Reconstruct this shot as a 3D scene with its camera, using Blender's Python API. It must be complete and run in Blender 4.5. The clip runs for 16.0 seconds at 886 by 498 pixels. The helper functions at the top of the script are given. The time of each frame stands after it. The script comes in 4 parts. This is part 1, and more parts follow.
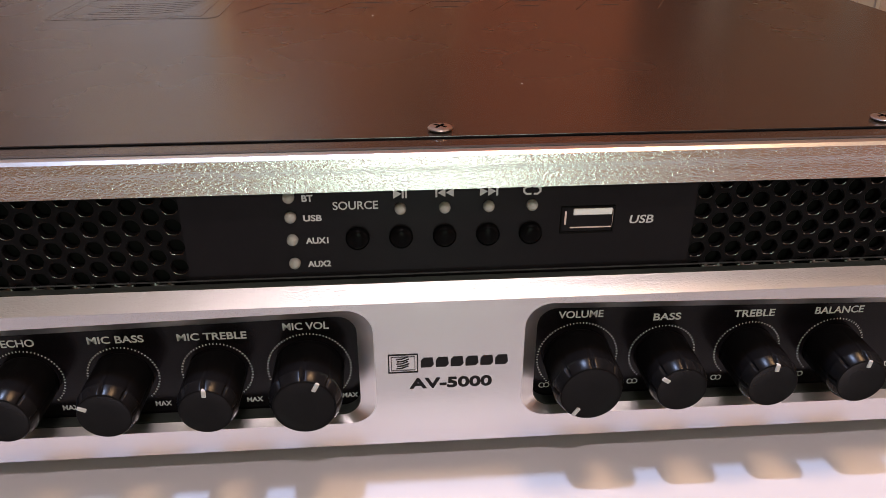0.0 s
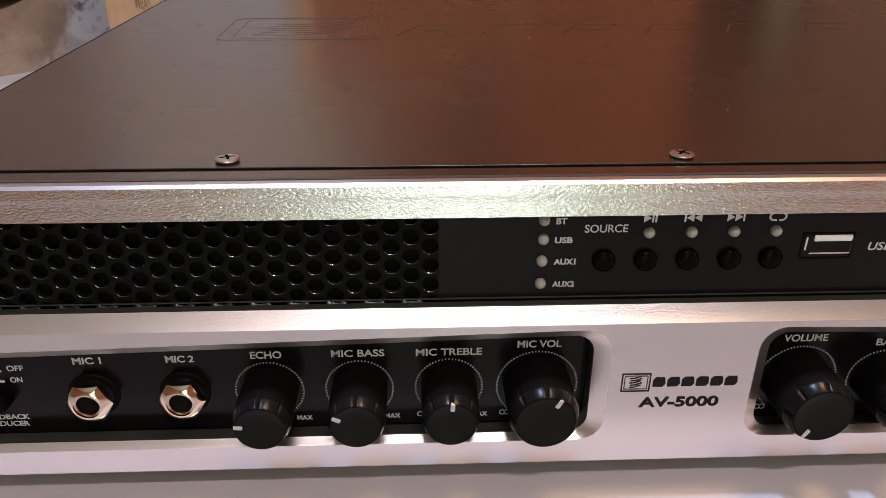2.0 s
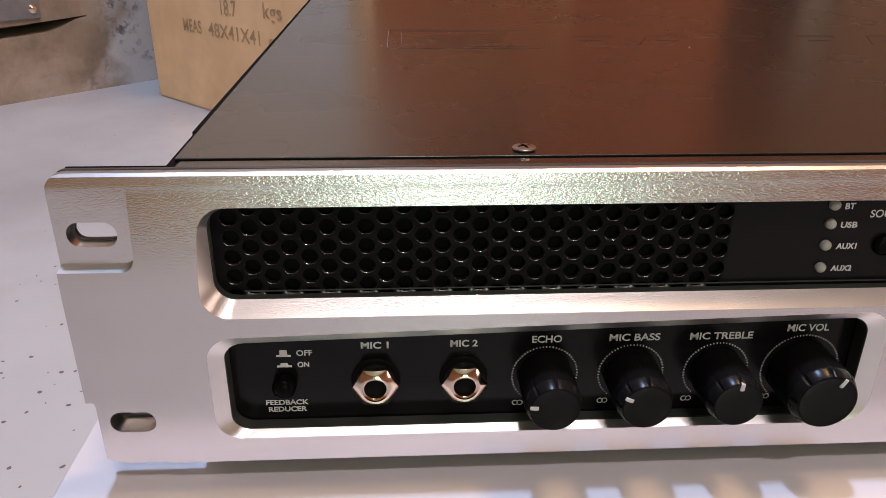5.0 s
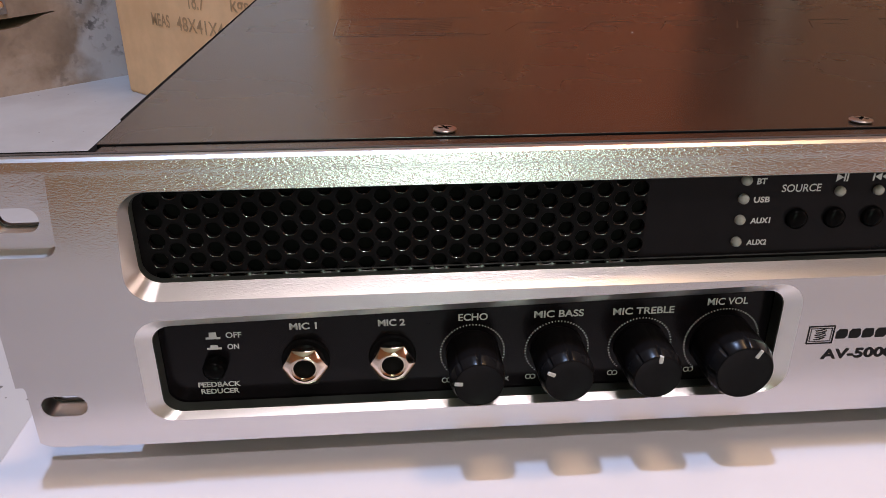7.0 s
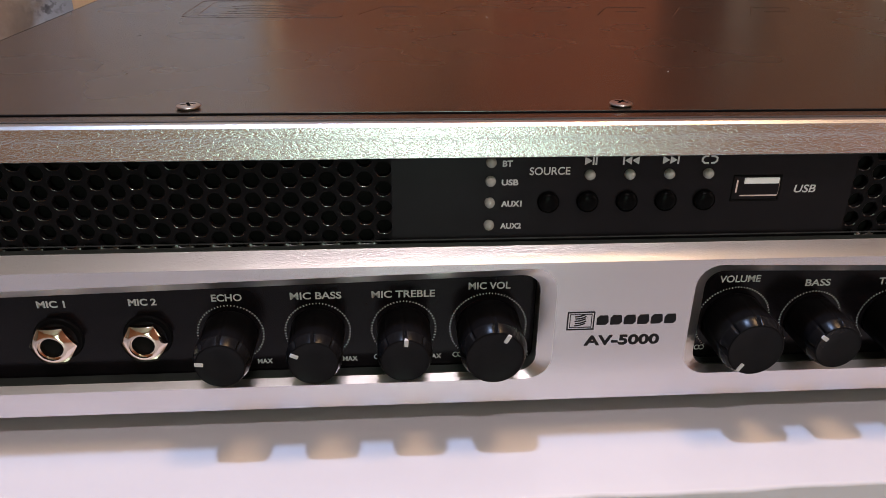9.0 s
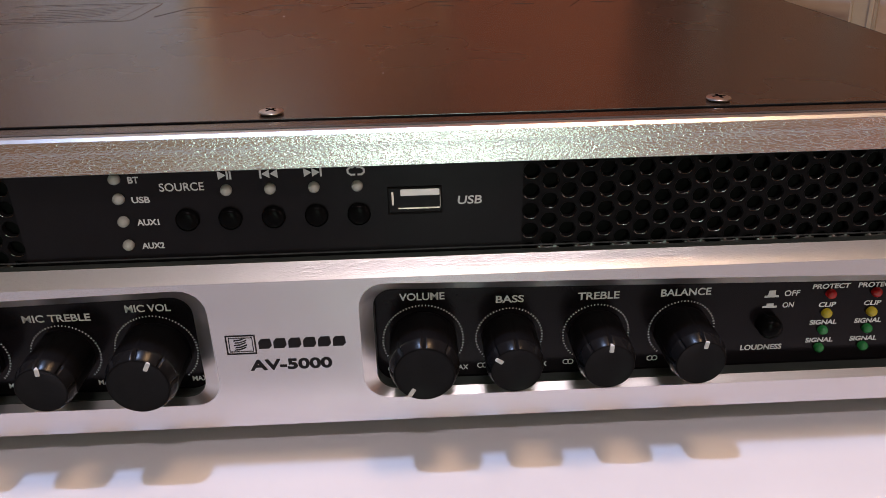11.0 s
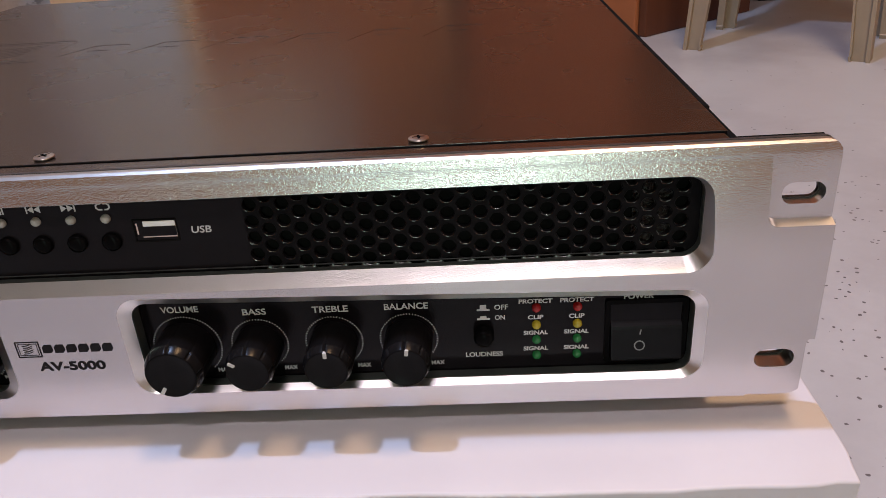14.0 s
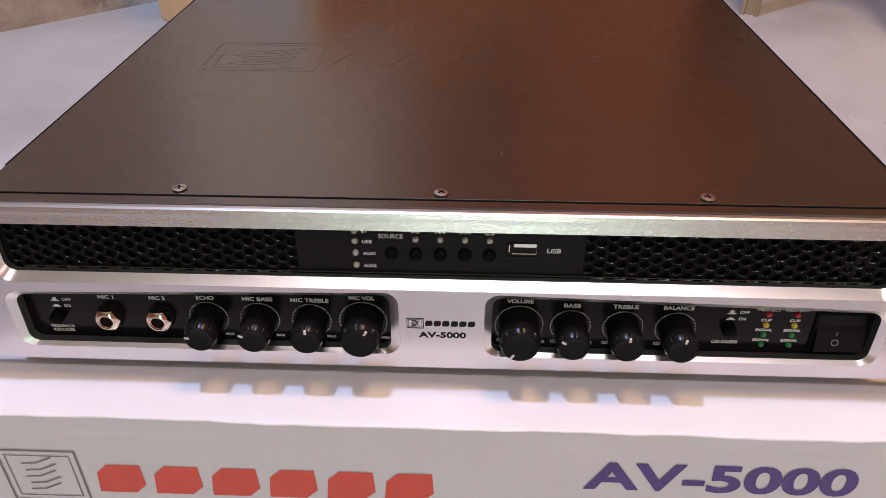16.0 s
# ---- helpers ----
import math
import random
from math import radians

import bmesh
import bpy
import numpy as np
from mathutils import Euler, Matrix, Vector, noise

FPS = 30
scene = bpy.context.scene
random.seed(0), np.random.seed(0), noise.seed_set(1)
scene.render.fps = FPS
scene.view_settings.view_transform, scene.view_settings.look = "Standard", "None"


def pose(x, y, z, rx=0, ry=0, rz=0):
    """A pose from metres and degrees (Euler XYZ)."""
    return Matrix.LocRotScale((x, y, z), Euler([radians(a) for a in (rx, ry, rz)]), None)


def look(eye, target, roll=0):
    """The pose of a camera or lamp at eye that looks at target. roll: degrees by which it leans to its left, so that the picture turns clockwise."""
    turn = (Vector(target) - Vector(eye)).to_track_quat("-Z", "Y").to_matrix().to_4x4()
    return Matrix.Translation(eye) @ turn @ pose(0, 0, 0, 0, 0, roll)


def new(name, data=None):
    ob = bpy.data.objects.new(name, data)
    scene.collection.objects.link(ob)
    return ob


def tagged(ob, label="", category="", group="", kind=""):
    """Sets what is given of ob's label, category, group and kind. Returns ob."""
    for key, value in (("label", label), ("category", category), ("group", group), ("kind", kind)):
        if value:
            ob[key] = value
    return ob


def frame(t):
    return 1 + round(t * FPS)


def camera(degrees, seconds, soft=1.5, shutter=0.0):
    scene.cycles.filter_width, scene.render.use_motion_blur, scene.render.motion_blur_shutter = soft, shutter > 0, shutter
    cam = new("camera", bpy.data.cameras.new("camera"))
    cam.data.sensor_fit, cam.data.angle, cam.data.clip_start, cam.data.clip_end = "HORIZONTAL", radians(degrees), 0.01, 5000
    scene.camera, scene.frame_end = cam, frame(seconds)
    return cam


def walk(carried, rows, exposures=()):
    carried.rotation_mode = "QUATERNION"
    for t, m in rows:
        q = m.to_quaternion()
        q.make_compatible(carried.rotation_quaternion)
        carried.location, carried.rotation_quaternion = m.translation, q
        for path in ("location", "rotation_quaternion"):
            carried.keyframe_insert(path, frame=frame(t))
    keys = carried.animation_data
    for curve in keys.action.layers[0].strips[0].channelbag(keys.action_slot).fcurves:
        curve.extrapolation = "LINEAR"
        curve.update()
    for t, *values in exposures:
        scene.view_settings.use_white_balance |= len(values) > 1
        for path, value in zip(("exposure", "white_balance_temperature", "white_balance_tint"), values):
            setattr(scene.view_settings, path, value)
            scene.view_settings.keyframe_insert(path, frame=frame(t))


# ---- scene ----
cam = camera(60.57, 16.0, soft=0.7)
PATH = [
    (0, (-0.01326, -0.16794, 0.15096), (0.01276, 0.18528, -0.03492), 0.051),
    (0.5, (-0.02133, -0.17024, 0.15011), (0.00157, 0.18397, -0.03430), 0.225),
    (1, (-0.03823, -0.16897, 0.15465), (-0.02308, 0.18610, -0.02892), -0.156),
    (1.5, (-0.05972, -0.16699, 0.15588), (-0.04969, 0.19007, -0.02416), -0.474),
    (2, (-0.07216, -0.16933, 0.15607), (-0.05812, 0.18738, -0.02436), 0.171),
    (2.5, (-0.09602, -0.17140, 0.15584), (-0.07755, 0.18665, -0.02152), 0.900),
    (3, (-0.11847, -0.16835, 0.15598), (-0.09196, 0.19052, -0.01869), 0.898),
    (3.5, (-0.13324, -0.16741, 0.15077), (-0.10858, 0.19232, -0.02239), 0.817),
    (4, (-0.14500, -0.17167, 0.14714), (-0.12446, 0.19083, -0.02070), 0.541),
    (4.2, (-0.14749, -0.17333, 0.14837), (-0.12825, 0.18925, -0.01945), 0.356),
    (6.3, (-0.16192, -0.18128, 0.14848), (-0.13238, 0.18127, -0.01791), 0.790),
    (6.5, (-0.15679, -0.18228, 0.14702), (-0.12586, 0.17944, -0.02091), 0.763),
    (7, (-0.13841, -0.18342, 0.14676), (-0.11019, 0.17739, -0.02359), 0.008),
    (7.5, (-0.12031, -0.18452, 0.14334), (-0.08707, 0.17603, -0.02665), 0.349),
    (8, (-0.09763, -0.18736, 0.14432), (-0.06401, 0.17281, -0.02641), 0.485),
    (8.2, (-0.09106, -0.18829, 0.14101), (-0.05750, 0.17209, -0.02929), 0.910),
    (10.3, (-0.00679, -0.18264, 0.14754), (0.00636, 0.17343, -0.03423), -0.783),
    (10.5, (0.00699, -0.18124, 0.14333), (0.01789, 0.17604, -0.03621), -0.846),
    (11, (0.03776, -0.17741, 0.14294), (0.05106, 0.18077, -0.03463), -1.173),
    (11.5, (0.06405, -0.17768, 0.13788), (0.07068, 0.18203, -0.03694), -1.568),
    (12, (0.08361, -0.17308, 0.13769), (0.09101, 0.18683, -0.03668), -1.589),
    (12.5, (0.10335, -0.17558, 0.14136), (0.10279, 0.18417, -0.03351), -1.803),
    (13, (0.12025, -0.18441, 0.14390), (0.11497, 0.17468, -0.03224), -1.876),
    (13.5, (0.14425, -0.19098, 0.14612), (0.12903, 0.16624, -0.03322), -2.932),
    (14, (0.14042, -0.20511, 0.16168), (0.11855, 0.15192, -0.01733), -3.959),
    (14.5, (0.11288, -0.21419, 0.18828), (0.09835, 0.13431, -0.00751), -3.876),
    (15, (0.08141, -0.23008, 0.21339), (0.06515, 0.11341, 0.00906), -3.025),
    (15.5, (0.05861, -0.24999, 0.23590), (0.04545, 0.08504, 0.01777), -2.266),
    (16, (0.01317, -0.28262, 0.25598), (-0.00042, 0.05162, 0.03666), -0.102),
]
walk(cam, [(t, look(eye, target, roll)) for t, eye, target, roll in PATH],
     exposures=[(0, 0.11, 6830, 14), (2, 0.08, 6930, 15), (3.5, 0.17, 6920, 13), (4, 0.15, 6900, 12), (6.5, 0.02, 6620, 10.5), (8, 0.0, 6500, 10), (10.5, -0.07, 6500, 12),
                (12.5, -0.07, 6530, 13.5), (13.5, -0.12, 6470, 13.5), (14, -0.14, 6450, 12), (14.5, -0.10, 6460, 12), (15, 0.0, 6500, 16), (15.5, 0.02, 6530, 15), (16, 0.16, 6620, 14)])

# ---- world, lights, exposure ----
world = bpy.data.worlds.new("world")
scene.world = world
world.use_nodes = True
wn = world.node_tree.nodes
sky = wn.new("ShaderNodeTexSky")
sky.sky_type, sky.sun_disc, sky.sun_elevation, sky.sun_rotation = "NISHITA", False, radians(48), radians(200)
world.node_tree.links.new(sky.outputs[0], wn["Background"].inputs[0])
wn["Background"].inputs[1].default_value = 0.1

FLOOR, CARTON = -0.135, -0.009      # heights of the floor and of the carton's top
ROOM = Matrix.Rotation(radians(45), 4, "Z")   # the room stands at 45 degrees to the amplifier


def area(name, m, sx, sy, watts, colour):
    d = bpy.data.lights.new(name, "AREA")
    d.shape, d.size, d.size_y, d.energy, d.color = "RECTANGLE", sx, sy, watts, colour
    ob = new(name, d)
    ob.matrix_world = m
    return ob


# a cool and a warm ceiling lamp over the amplifier, a tube before it; daylight in the doorway behind the camera; an
# added warm fill lamp in an unseen wall opening
area("lamp_cool", look((-0.34, 0.20, 2.02), (-0.34, 0.20, 0.0)), 0.10, 0.06, 35, (0.46, 0.62, 1.0))
area("lamp_warm", look((0.52, 0.18, 2.02), (0.52, 0.18, 0.0)), 0.36, 0.36, 28, (1.0, 0.62, 0.33))
area("lamp_tube", look((0.10, -1.15, 2.02), (0.10, -0.2, 0.0)), 0.60, 0.06, 17.5, (1.0, 0.88, 0.93))
area("lamp_doorway", ROOM @ look((-2.62, -2.86, 0.88), (-1.6, 0.0, 0.7)), 0.85, 1.9, 28, (0.72, 1.0, 0.80))
area("lamp_fill", ROOM @ look((0.9, -2.86, 1.1), (0.2, 0.0, 0.0)), 1.1, 1.1, 14, (1.0, 0.74, 0.60))


# ---- materials ----
def material(name, base, rough=0.5, metal=0.0, spec=0.5, vary=0.0, scale=60.0, bump=0.0, bump_scale=800.0, second=None, mix_scale=8.0, mix_lo=0.45, mix_hi=0.62, rough_vary=0.0, coat=0.0, bump_dist=0.0002, stretch=(1, 1, 1)):
    m = bpy.data.materials.new(name)
    m.use_nodes = True
    n, l = m.node_tree.nodes, m.node_tree.links
    p = n["Principled BSDF"]
    p.inputs["Base Color"].default_value = (*base, 1)
    p.inputs["Roughness"].default_value = rough
    p.inputs["Metallic"].default_value = metal
    p.inputs["Specular IOR Level"].default_value = spec
    p.inputs["Coat Weight"].default_value = coat
    tc = n.new("ShaderNodeMapping")
    tc.inputs["Scale"].default_value = stretch
    l.new(n.new("ShaderNodeTexCoord").outputs["Object"], tc.inputs["Vector"])

    def noise_at(s, detail=4.0, r=0.6):
        t = n.new("ShaderNodeTexNoise")
        t.inputs["Scale"].default_value, t.inputs["Detail"].default_value, t.inputs["Roughness"].default_value = s, detail, r
        l.new(tc.outputs[0], t.inputs["Vector"])
        return t

    colour = None
    if vary or second:
        a = noise_at(scale)
        ramp = n.new("ShaderNodeValToRGB")
        ramp.color_ramp.elements[0].position, ramp.color_ramp.elements[1].position = 0.3, 0.7
        ramp.color_ramp.elements[0].color = (*[c * (1 - vary) for c in base], 1)
        ramp.color_ramp.elements[1].color = (*[min(1, c * (1 + vary)) for c in base], 1)
        l.new(a.outputs["Fac"], ramp.inputs[0])
        colour = ramp.outputs[0]
        if second:
            b = noise_at(mix_scale, 8.0, 0.65)
            mr = n.new("ShaderNodeMapRange")
            mr.inputs[1].default_value, mr.inputs[2].default_value = mix_lo, mix_hi
            l.new(b.outputs["Fac"], mr.inputs[0])
            mx = n.new("ShaderNodeMix")
            mx.data_type = "RGBA"
            l.new(mr.outputs[0], mx.inputs[0])
            l.new(colour, mx.inputs[6])
            mx.inputs[7].default_value = (*second, 1)
            colour = mx.outputs[2]
        l.new(colour, p.inputs["Base Color"])
    if rough_vary:
        a = noise_at(scale * 0.35, 3.0)
        mr = n.new("ShaderNodeMapRange")
        mr.inputs[3].default_value, mr.inputs[4].default_value = rough - rough_vary, rough + rough_vary
        l.new(a.outputs["Fac"], mr.inputs[0])
        l.new(mr.outputs[0], p.inputs["Roughness"])
    if bump:
        a = noise_at(bump_scale, 3.0)
        b = n.new("ShaderNodeBump")
        b.inputs["Strength"].default_value, b.inputs["Distance"].default_value = bump, bump_dist
        l.new(a.outputs["Fac"], b.inputs["Height"])
        l.new(b.outputs[0], p.inputs["Normal"])
    return m


def sandblasted(name, base, rough, strength, dist, foot=0.14):
    """Aluminium with a grain of shallow pits, drawn out along x."""
    m = material(name, base, rough, 1.0, vary=0.05, scale=35, stretch=(0.42, 1, 1))
    n, l = m.node_tree.nodes, m.node_tree.links
    vec = n["Mapping"].outputs[0]
    fine = n.new("ShaderNodeTexNoise")
    fine.inputs["Scale"].default_value, fine.inputs["Detail"].default_value, fine.inputs["Roughness"].default_value = 2400, 2.0, 0.5
    l.new(vec, fine.inputs["Vector"])
    add = n.new("ShaderNodeMapRange")
    add.interpolation_type = "SMOOTHSTEP"
    add.inputs[1].default_value, add.inputs[2].default_value, add.inputs[3].default_value, add.inputs[4].default_value = 0.25, 0.62, 0.0, 1.0
    l.new(fine.outputs["Fac"], add.inputs[0])
    b = n.new("ShaderNodeBump")
    b.inputs["Strength"].default_value, b.inputs["Distance"].default_value = strength, dist
    l.new(add.outputs[0], b.inputs["Height"])
    # the blasting is coarser along the top than at the foot
    part_of = n.new("ShaderNodeSeparateXYZ")
    l.new(vec, part_of.inputs[0])
    coarse = n.new("ShaderNodeMapRange")
    coarse.inputs[1].default_value, coarse.inputs[2].default_value, coarse.inputs[3].default_value, coarse.inputs[4].default_value = 0.048, 0.078, foot * strength, strength
    l.new(part_of.outputs[2], coarse.inputs[0])
    # and fades towards the ears
    side = n.new("ShaderNodeMath")
    side.operation = "ABSOLUTE"
    l.new(part_of.outputs[0], side.inputs[0])
    ears = n.new("ShaderNodeMapRange")
    ears.inputs[1].default_value, ears.inputs[2].default_value, ears.inputs[3].default_value, ears.inputs[4].default_value = 0.42 * 0.185, 0.42 * 0.222, 1.0, 0.5
    l.new(side.outputs[0], ears.inputs[0])
    both = n.new("ShaderNodeMath")
    both.operation = "MULTIPLY"
    l.new(coarse.outputs[0], both.inputs[0])
    l.new(ears.outputs[0], both.inputs[1])
    l.new(both.outputs[0], b.inputs["Strength"])
    l.new(b.outputs[0], n["Principled BSDF"].inputs["Normal"])
    return m


SILVER = sandblasted("sandblasted_aluminium", (0.68, 0.655, 0.655), 0.25, 1.0, 0.000052)
COARSE = sandblasted("coarse_blasted_aluminium", (0.72, 0.70, 0.69), 0.30, 1.0, 0.000027, 1.0)
EDGE = sandblasted("milled_aluminium", (0.74, 0.72, 0.70), 0.33, 1.0, 0.00002)
BLACK = material("black_plastic", (0.013, 0.013, 0.0135), 0.42, spec=0.3, vary=0.2, scale=300, bump=0.08, bump_scale=2500)
PLATE = material("black_source_plate", (0.0062, 0.0052, 0.0057), 0.19, spec=0.14, vary=0.15, scale=120, rough_vary=0.05)
PANELPLATE = material("black_printed_plate", (0.0048, 0.0036, 0.0043), 0.2, spec=0.16, vary=0.15, scale=120, rough_vary=0.05)
MESH = material("black_grille_paint", (0.0062, 0.0056, 0.0060), 0.32, spec=0.04, vary=0.2, scale=200)
# bright metal for the grille's lower lips and foot paints in their glints
LIP = material("grille_edge_glint", (0.165, 0.165, 0.162), 0.15, 1.0, vary=0.4, scale=500)
FOOT = material("grille_foot_glint", (0.10, 0.10, 0.098), 0.3, 1.0, vary=0.5, scale=400)
ROCKER = material("black_rocker_plastic", (0.0038, 0.0035, 0.0037), 0.45, spec=0.03, vary=0.15, scale=300)
KEY = material("satin_black_key", (0.0058, 0.0050, 0.0064), 0.36, spec=0.11, vary=0.15, scale=300)
RIM = material("glossy_black_rim", (0.006, 0.006, 0.006), 0.22, spec=0.18, vary=0.15, scale=200)
DARK = material("dark_interior", (0.0075, 0.0072, 0.0070), 0.9, spec=0.03, vary=0.3, scale=50)
LID = material("black_coated_steel", (0.0135, 0.0078, 0.0042), 0.27, spec=1.0, vary=0.12, scale=40, bump=0.05, bump_scale=3000, rough_vary=0.03)
LID.node_tree.nodes["Principled BSDF"].inputs["IOR"].default_value = 1.68
STEEL = material("dark_grey_steel", (0.075, 0.068, 0.064), 0.42, 0.6, vary=0.1, scale=80)
KNOB = material("black_knob_plastic", (0.0050, 0.0045, 0.0047), 0.42, spec=0.035, vary=0.15, scale=500, rough_vary=0.08)
KNOBRIM = material("glossy_knob_edge", (0.007, 0.0066, 0.007), 0.24, spec=0.10, vary=0.15, scale=500)
BUTTON = material("black_rubber_button", (0.0028, 0.0026, 0.0027), 0.25, spec=0.03, vary=0.15, scale=400)
NICKEL = material("nickel_plating", (0.80, 0.67, 0.56), 0.12, 1.0, vary=0.06, scale=300, rough_vary=0.06)
SCREWM = material("nickel_screw", (0.50, 0.44, 0.39), 0.32, 1.0, vary=0.12, scale=600, rough_vary=0.08)
INK = material("white_print", (0.52, 0.51, 0.50), 0.5, vary=0.04, scale=900)
INKB = material("black_print", (0.012, 0.011, 0.012), 0.6, spec=0.12, vary=0.1, scale=900)
LEDW = material("milky_led", (0.30, 0.295, 0.26), 0.2, spec=0.6, vary=0.05, scale=500)
LEDR = material("red_led", (0.32, 0.008, 0.008), 0.2, spec=0.6, vary=0.05, scale=500)
LEDY = material("yellow_led", (0.36, 0.28, 0.015), 0.2, spec=0.6, vary=0.05, scale=500)
LEDG = material("green_led", (0.010, 0.13, 0.03), 0.2, spec=0.6, vary=0.05, scale=500)
USBW = material("white_usb_tongue", (0.75, 0.75, 0.72), 0.4, vary=0.03, scale=300)
GROOVE = material("engraved_line", (0.014, 0.009, 0.006), 0.24, spec=1.0, vary=0.2, scale=200)
DIMINK = material("grey_print", (0.22, 0.22, 0.22), 0.5, vary=0.05, scale=900)
GLINT = material("wire_cloth", (0.055, 0.052, 0.050), 0.14, 1.0, vary=0.5, scale=1500, bump=1.0, bump_scale=2600, bump_dist=0.0006)
# the rim's grey-green base holds the greenish light it reflects
SURROUND = material("black_surround_sheen", (0.040, 0.045, 0.039), 0.38, spec=0.5, vary=0.25, scale=90, rough_vary=0.08)
GREYEDGE = material("grey_edge_glint", (0.05, 0.05, 0.05), 0.35, spec=0.6, vary=0.3, scale=300)
CARD = material("white_glossy_carton", (0.575, 0.555, 0.57), 0.34, spec=0.45, vary=0.02, scale=30, bump=0.15, bump_scale=25, bump_dist=0.002, rough_vary=0.06, coat=0.2)
RED = material("red_carton_print", (0.60, 0.075, 0.045), 0.45, vary=0.06, scale=60)
VIOLET = material("violet_carton_print", (0.075, 0.045, 0.19), 0.45, vary=0.08, scale=60)
GREY = material("grey_carton_print", (0.18, 0.165, 0.16), 0.5, vary=0.1, scale=60)
KRAFT = material("brown_cardboard", (0.78, 0.50, 0.285), 0.75, spec=0.25, vary=0.12, scale=14, second=(0.70, 0.43, 0.235), mix_scale=5, bump=0.2, bump_scale=90, bump_dist=0.001)
KRAFTINK = material("brown_stencil_ink", (0.40, 0.25, 0.135), 0.7, vary=0.2, scale=60)
PLASTER = material("stained_plaster", (0.225, 0.165, 0.125), 0.85, spec=0.2, vary=0.25, scale=11, second=(0.30, 0.235, 0.19), mix_scale=5.5, mix_lo=0.47, mix_hi=0.62, bump=0.35, bump_scale=28, bump_dist=0.01)


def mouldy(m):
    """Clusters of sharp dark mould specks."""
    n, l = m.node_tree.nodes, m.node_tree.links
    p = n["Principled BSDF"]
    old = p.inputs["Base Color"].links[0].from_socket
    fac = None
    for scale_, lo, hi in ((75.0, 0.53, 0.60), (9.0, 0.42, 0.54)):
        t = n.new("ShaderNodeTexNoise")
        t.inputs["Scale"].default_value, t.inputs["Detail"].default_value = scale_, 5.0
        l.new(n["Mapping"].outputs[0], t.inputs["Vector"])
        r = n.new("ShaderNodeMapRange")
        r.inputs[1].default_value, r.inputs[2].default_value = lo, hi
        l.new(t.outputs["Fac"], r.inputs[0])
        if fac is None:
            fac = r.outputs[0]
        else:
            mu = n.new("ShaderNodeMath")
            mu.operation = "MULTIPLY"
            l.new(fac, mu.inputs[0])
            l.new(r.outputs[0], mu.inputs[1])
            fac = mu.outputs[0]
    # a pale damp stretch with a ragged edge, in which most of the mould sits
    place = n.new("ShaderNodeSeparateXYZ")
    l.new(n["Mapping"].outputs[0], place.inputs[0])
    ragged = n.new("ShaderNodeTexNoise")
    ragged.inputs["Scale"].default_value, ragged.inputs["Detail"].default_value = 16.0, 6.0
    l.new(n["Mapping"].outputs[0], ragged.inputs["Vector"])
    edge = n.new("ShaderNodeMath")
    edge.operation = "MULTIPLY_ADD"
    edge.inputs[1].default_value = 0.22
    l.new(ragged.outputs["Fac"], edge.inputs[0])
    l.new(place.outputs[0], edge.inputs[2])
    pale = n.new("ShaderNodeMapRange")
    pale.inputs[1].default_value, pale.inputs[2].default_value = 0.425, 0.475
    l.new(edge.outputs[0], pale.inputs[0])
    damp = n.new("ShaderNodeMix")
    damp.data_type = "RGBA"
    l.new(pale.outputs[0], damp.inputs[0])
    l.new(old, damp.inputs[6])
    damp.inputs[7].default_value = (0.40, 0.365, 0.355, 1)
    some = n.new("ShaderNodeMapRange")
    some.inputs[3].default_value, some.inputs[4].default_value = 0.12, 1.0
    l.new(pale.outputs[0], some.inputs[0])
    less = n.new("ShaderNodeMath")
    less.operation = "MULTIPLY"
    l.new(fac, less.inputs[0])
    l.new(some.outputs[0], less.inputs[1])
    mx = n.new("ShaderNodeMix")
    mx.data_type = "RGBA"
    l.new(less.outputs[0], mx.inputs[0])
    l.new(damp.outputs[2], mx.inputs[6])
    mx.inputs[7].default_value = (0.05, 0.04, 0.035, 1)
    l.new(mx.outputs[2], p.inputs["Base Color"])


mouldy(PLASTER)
WARMWALL = material("warm_painted_wall", (0.46, 0.20, 0.10), 0.7, vary=0.12, scale=4, bump=0.2, bump_scale=40, bump_dist=0.002)
BROWNWALL = material("reflected_brown_wall", (0.30, 0.125, 0.058), 0.6, vary=0.15, scale=4, bump=0.2, bump_scale=40, bump_dist=0.002)
CEIL = material("ceiling_paint", (0.66, 0.64, 0.60), 0.8, vary=0.06, scale=3)
BOARDPAINT = material("reflection_board_white", (0.56, 0.53, 0.46), 0.7, vary=0.08, scale=3)
CHAIRM = material("beige_plastic", (0.26, 0.20, 0.135), 0.45, vary=0.05, scale=25, rough_vary=0.06)
TALL = material("orange_brown_cardboard", (0.30, 0.10, 0.036), 0.7, spec=0.25, vary=0.12, scale=10, bump=0.2, bump_scale=90, bump_dist=0.001)
REDCARD = material("red_brown_cardboard", (0.38, 0.105, 0.034), 0.7, spec=0.25, vary=0.12, scale=10, bump=0.2, bump_scale=90, bump_dist=0.001)
# dark brown that stands for the shaded right face of the rear carton
BOARD = material("shade_brown_board", (0.075, 0.023, 0.009), 0.5, spec=0.3, vary=0.3, scale=12, bump=0.2, bump_scale=60, bump_dist=0.001, stretch=(1, 1, 0.15))
WOOD = material("brown_wood", (0.26, 0.125, 0.055), 0.45, vary=0.3, scale=9, bump=0.2, bump_scale=60, bump_dist=0.001)
IRON = material("grey_sheet_metal", (0.17, 0.16, 0.165), 0.5, 0.5, vary=0.2, scale=40, rough_vary=0.1)


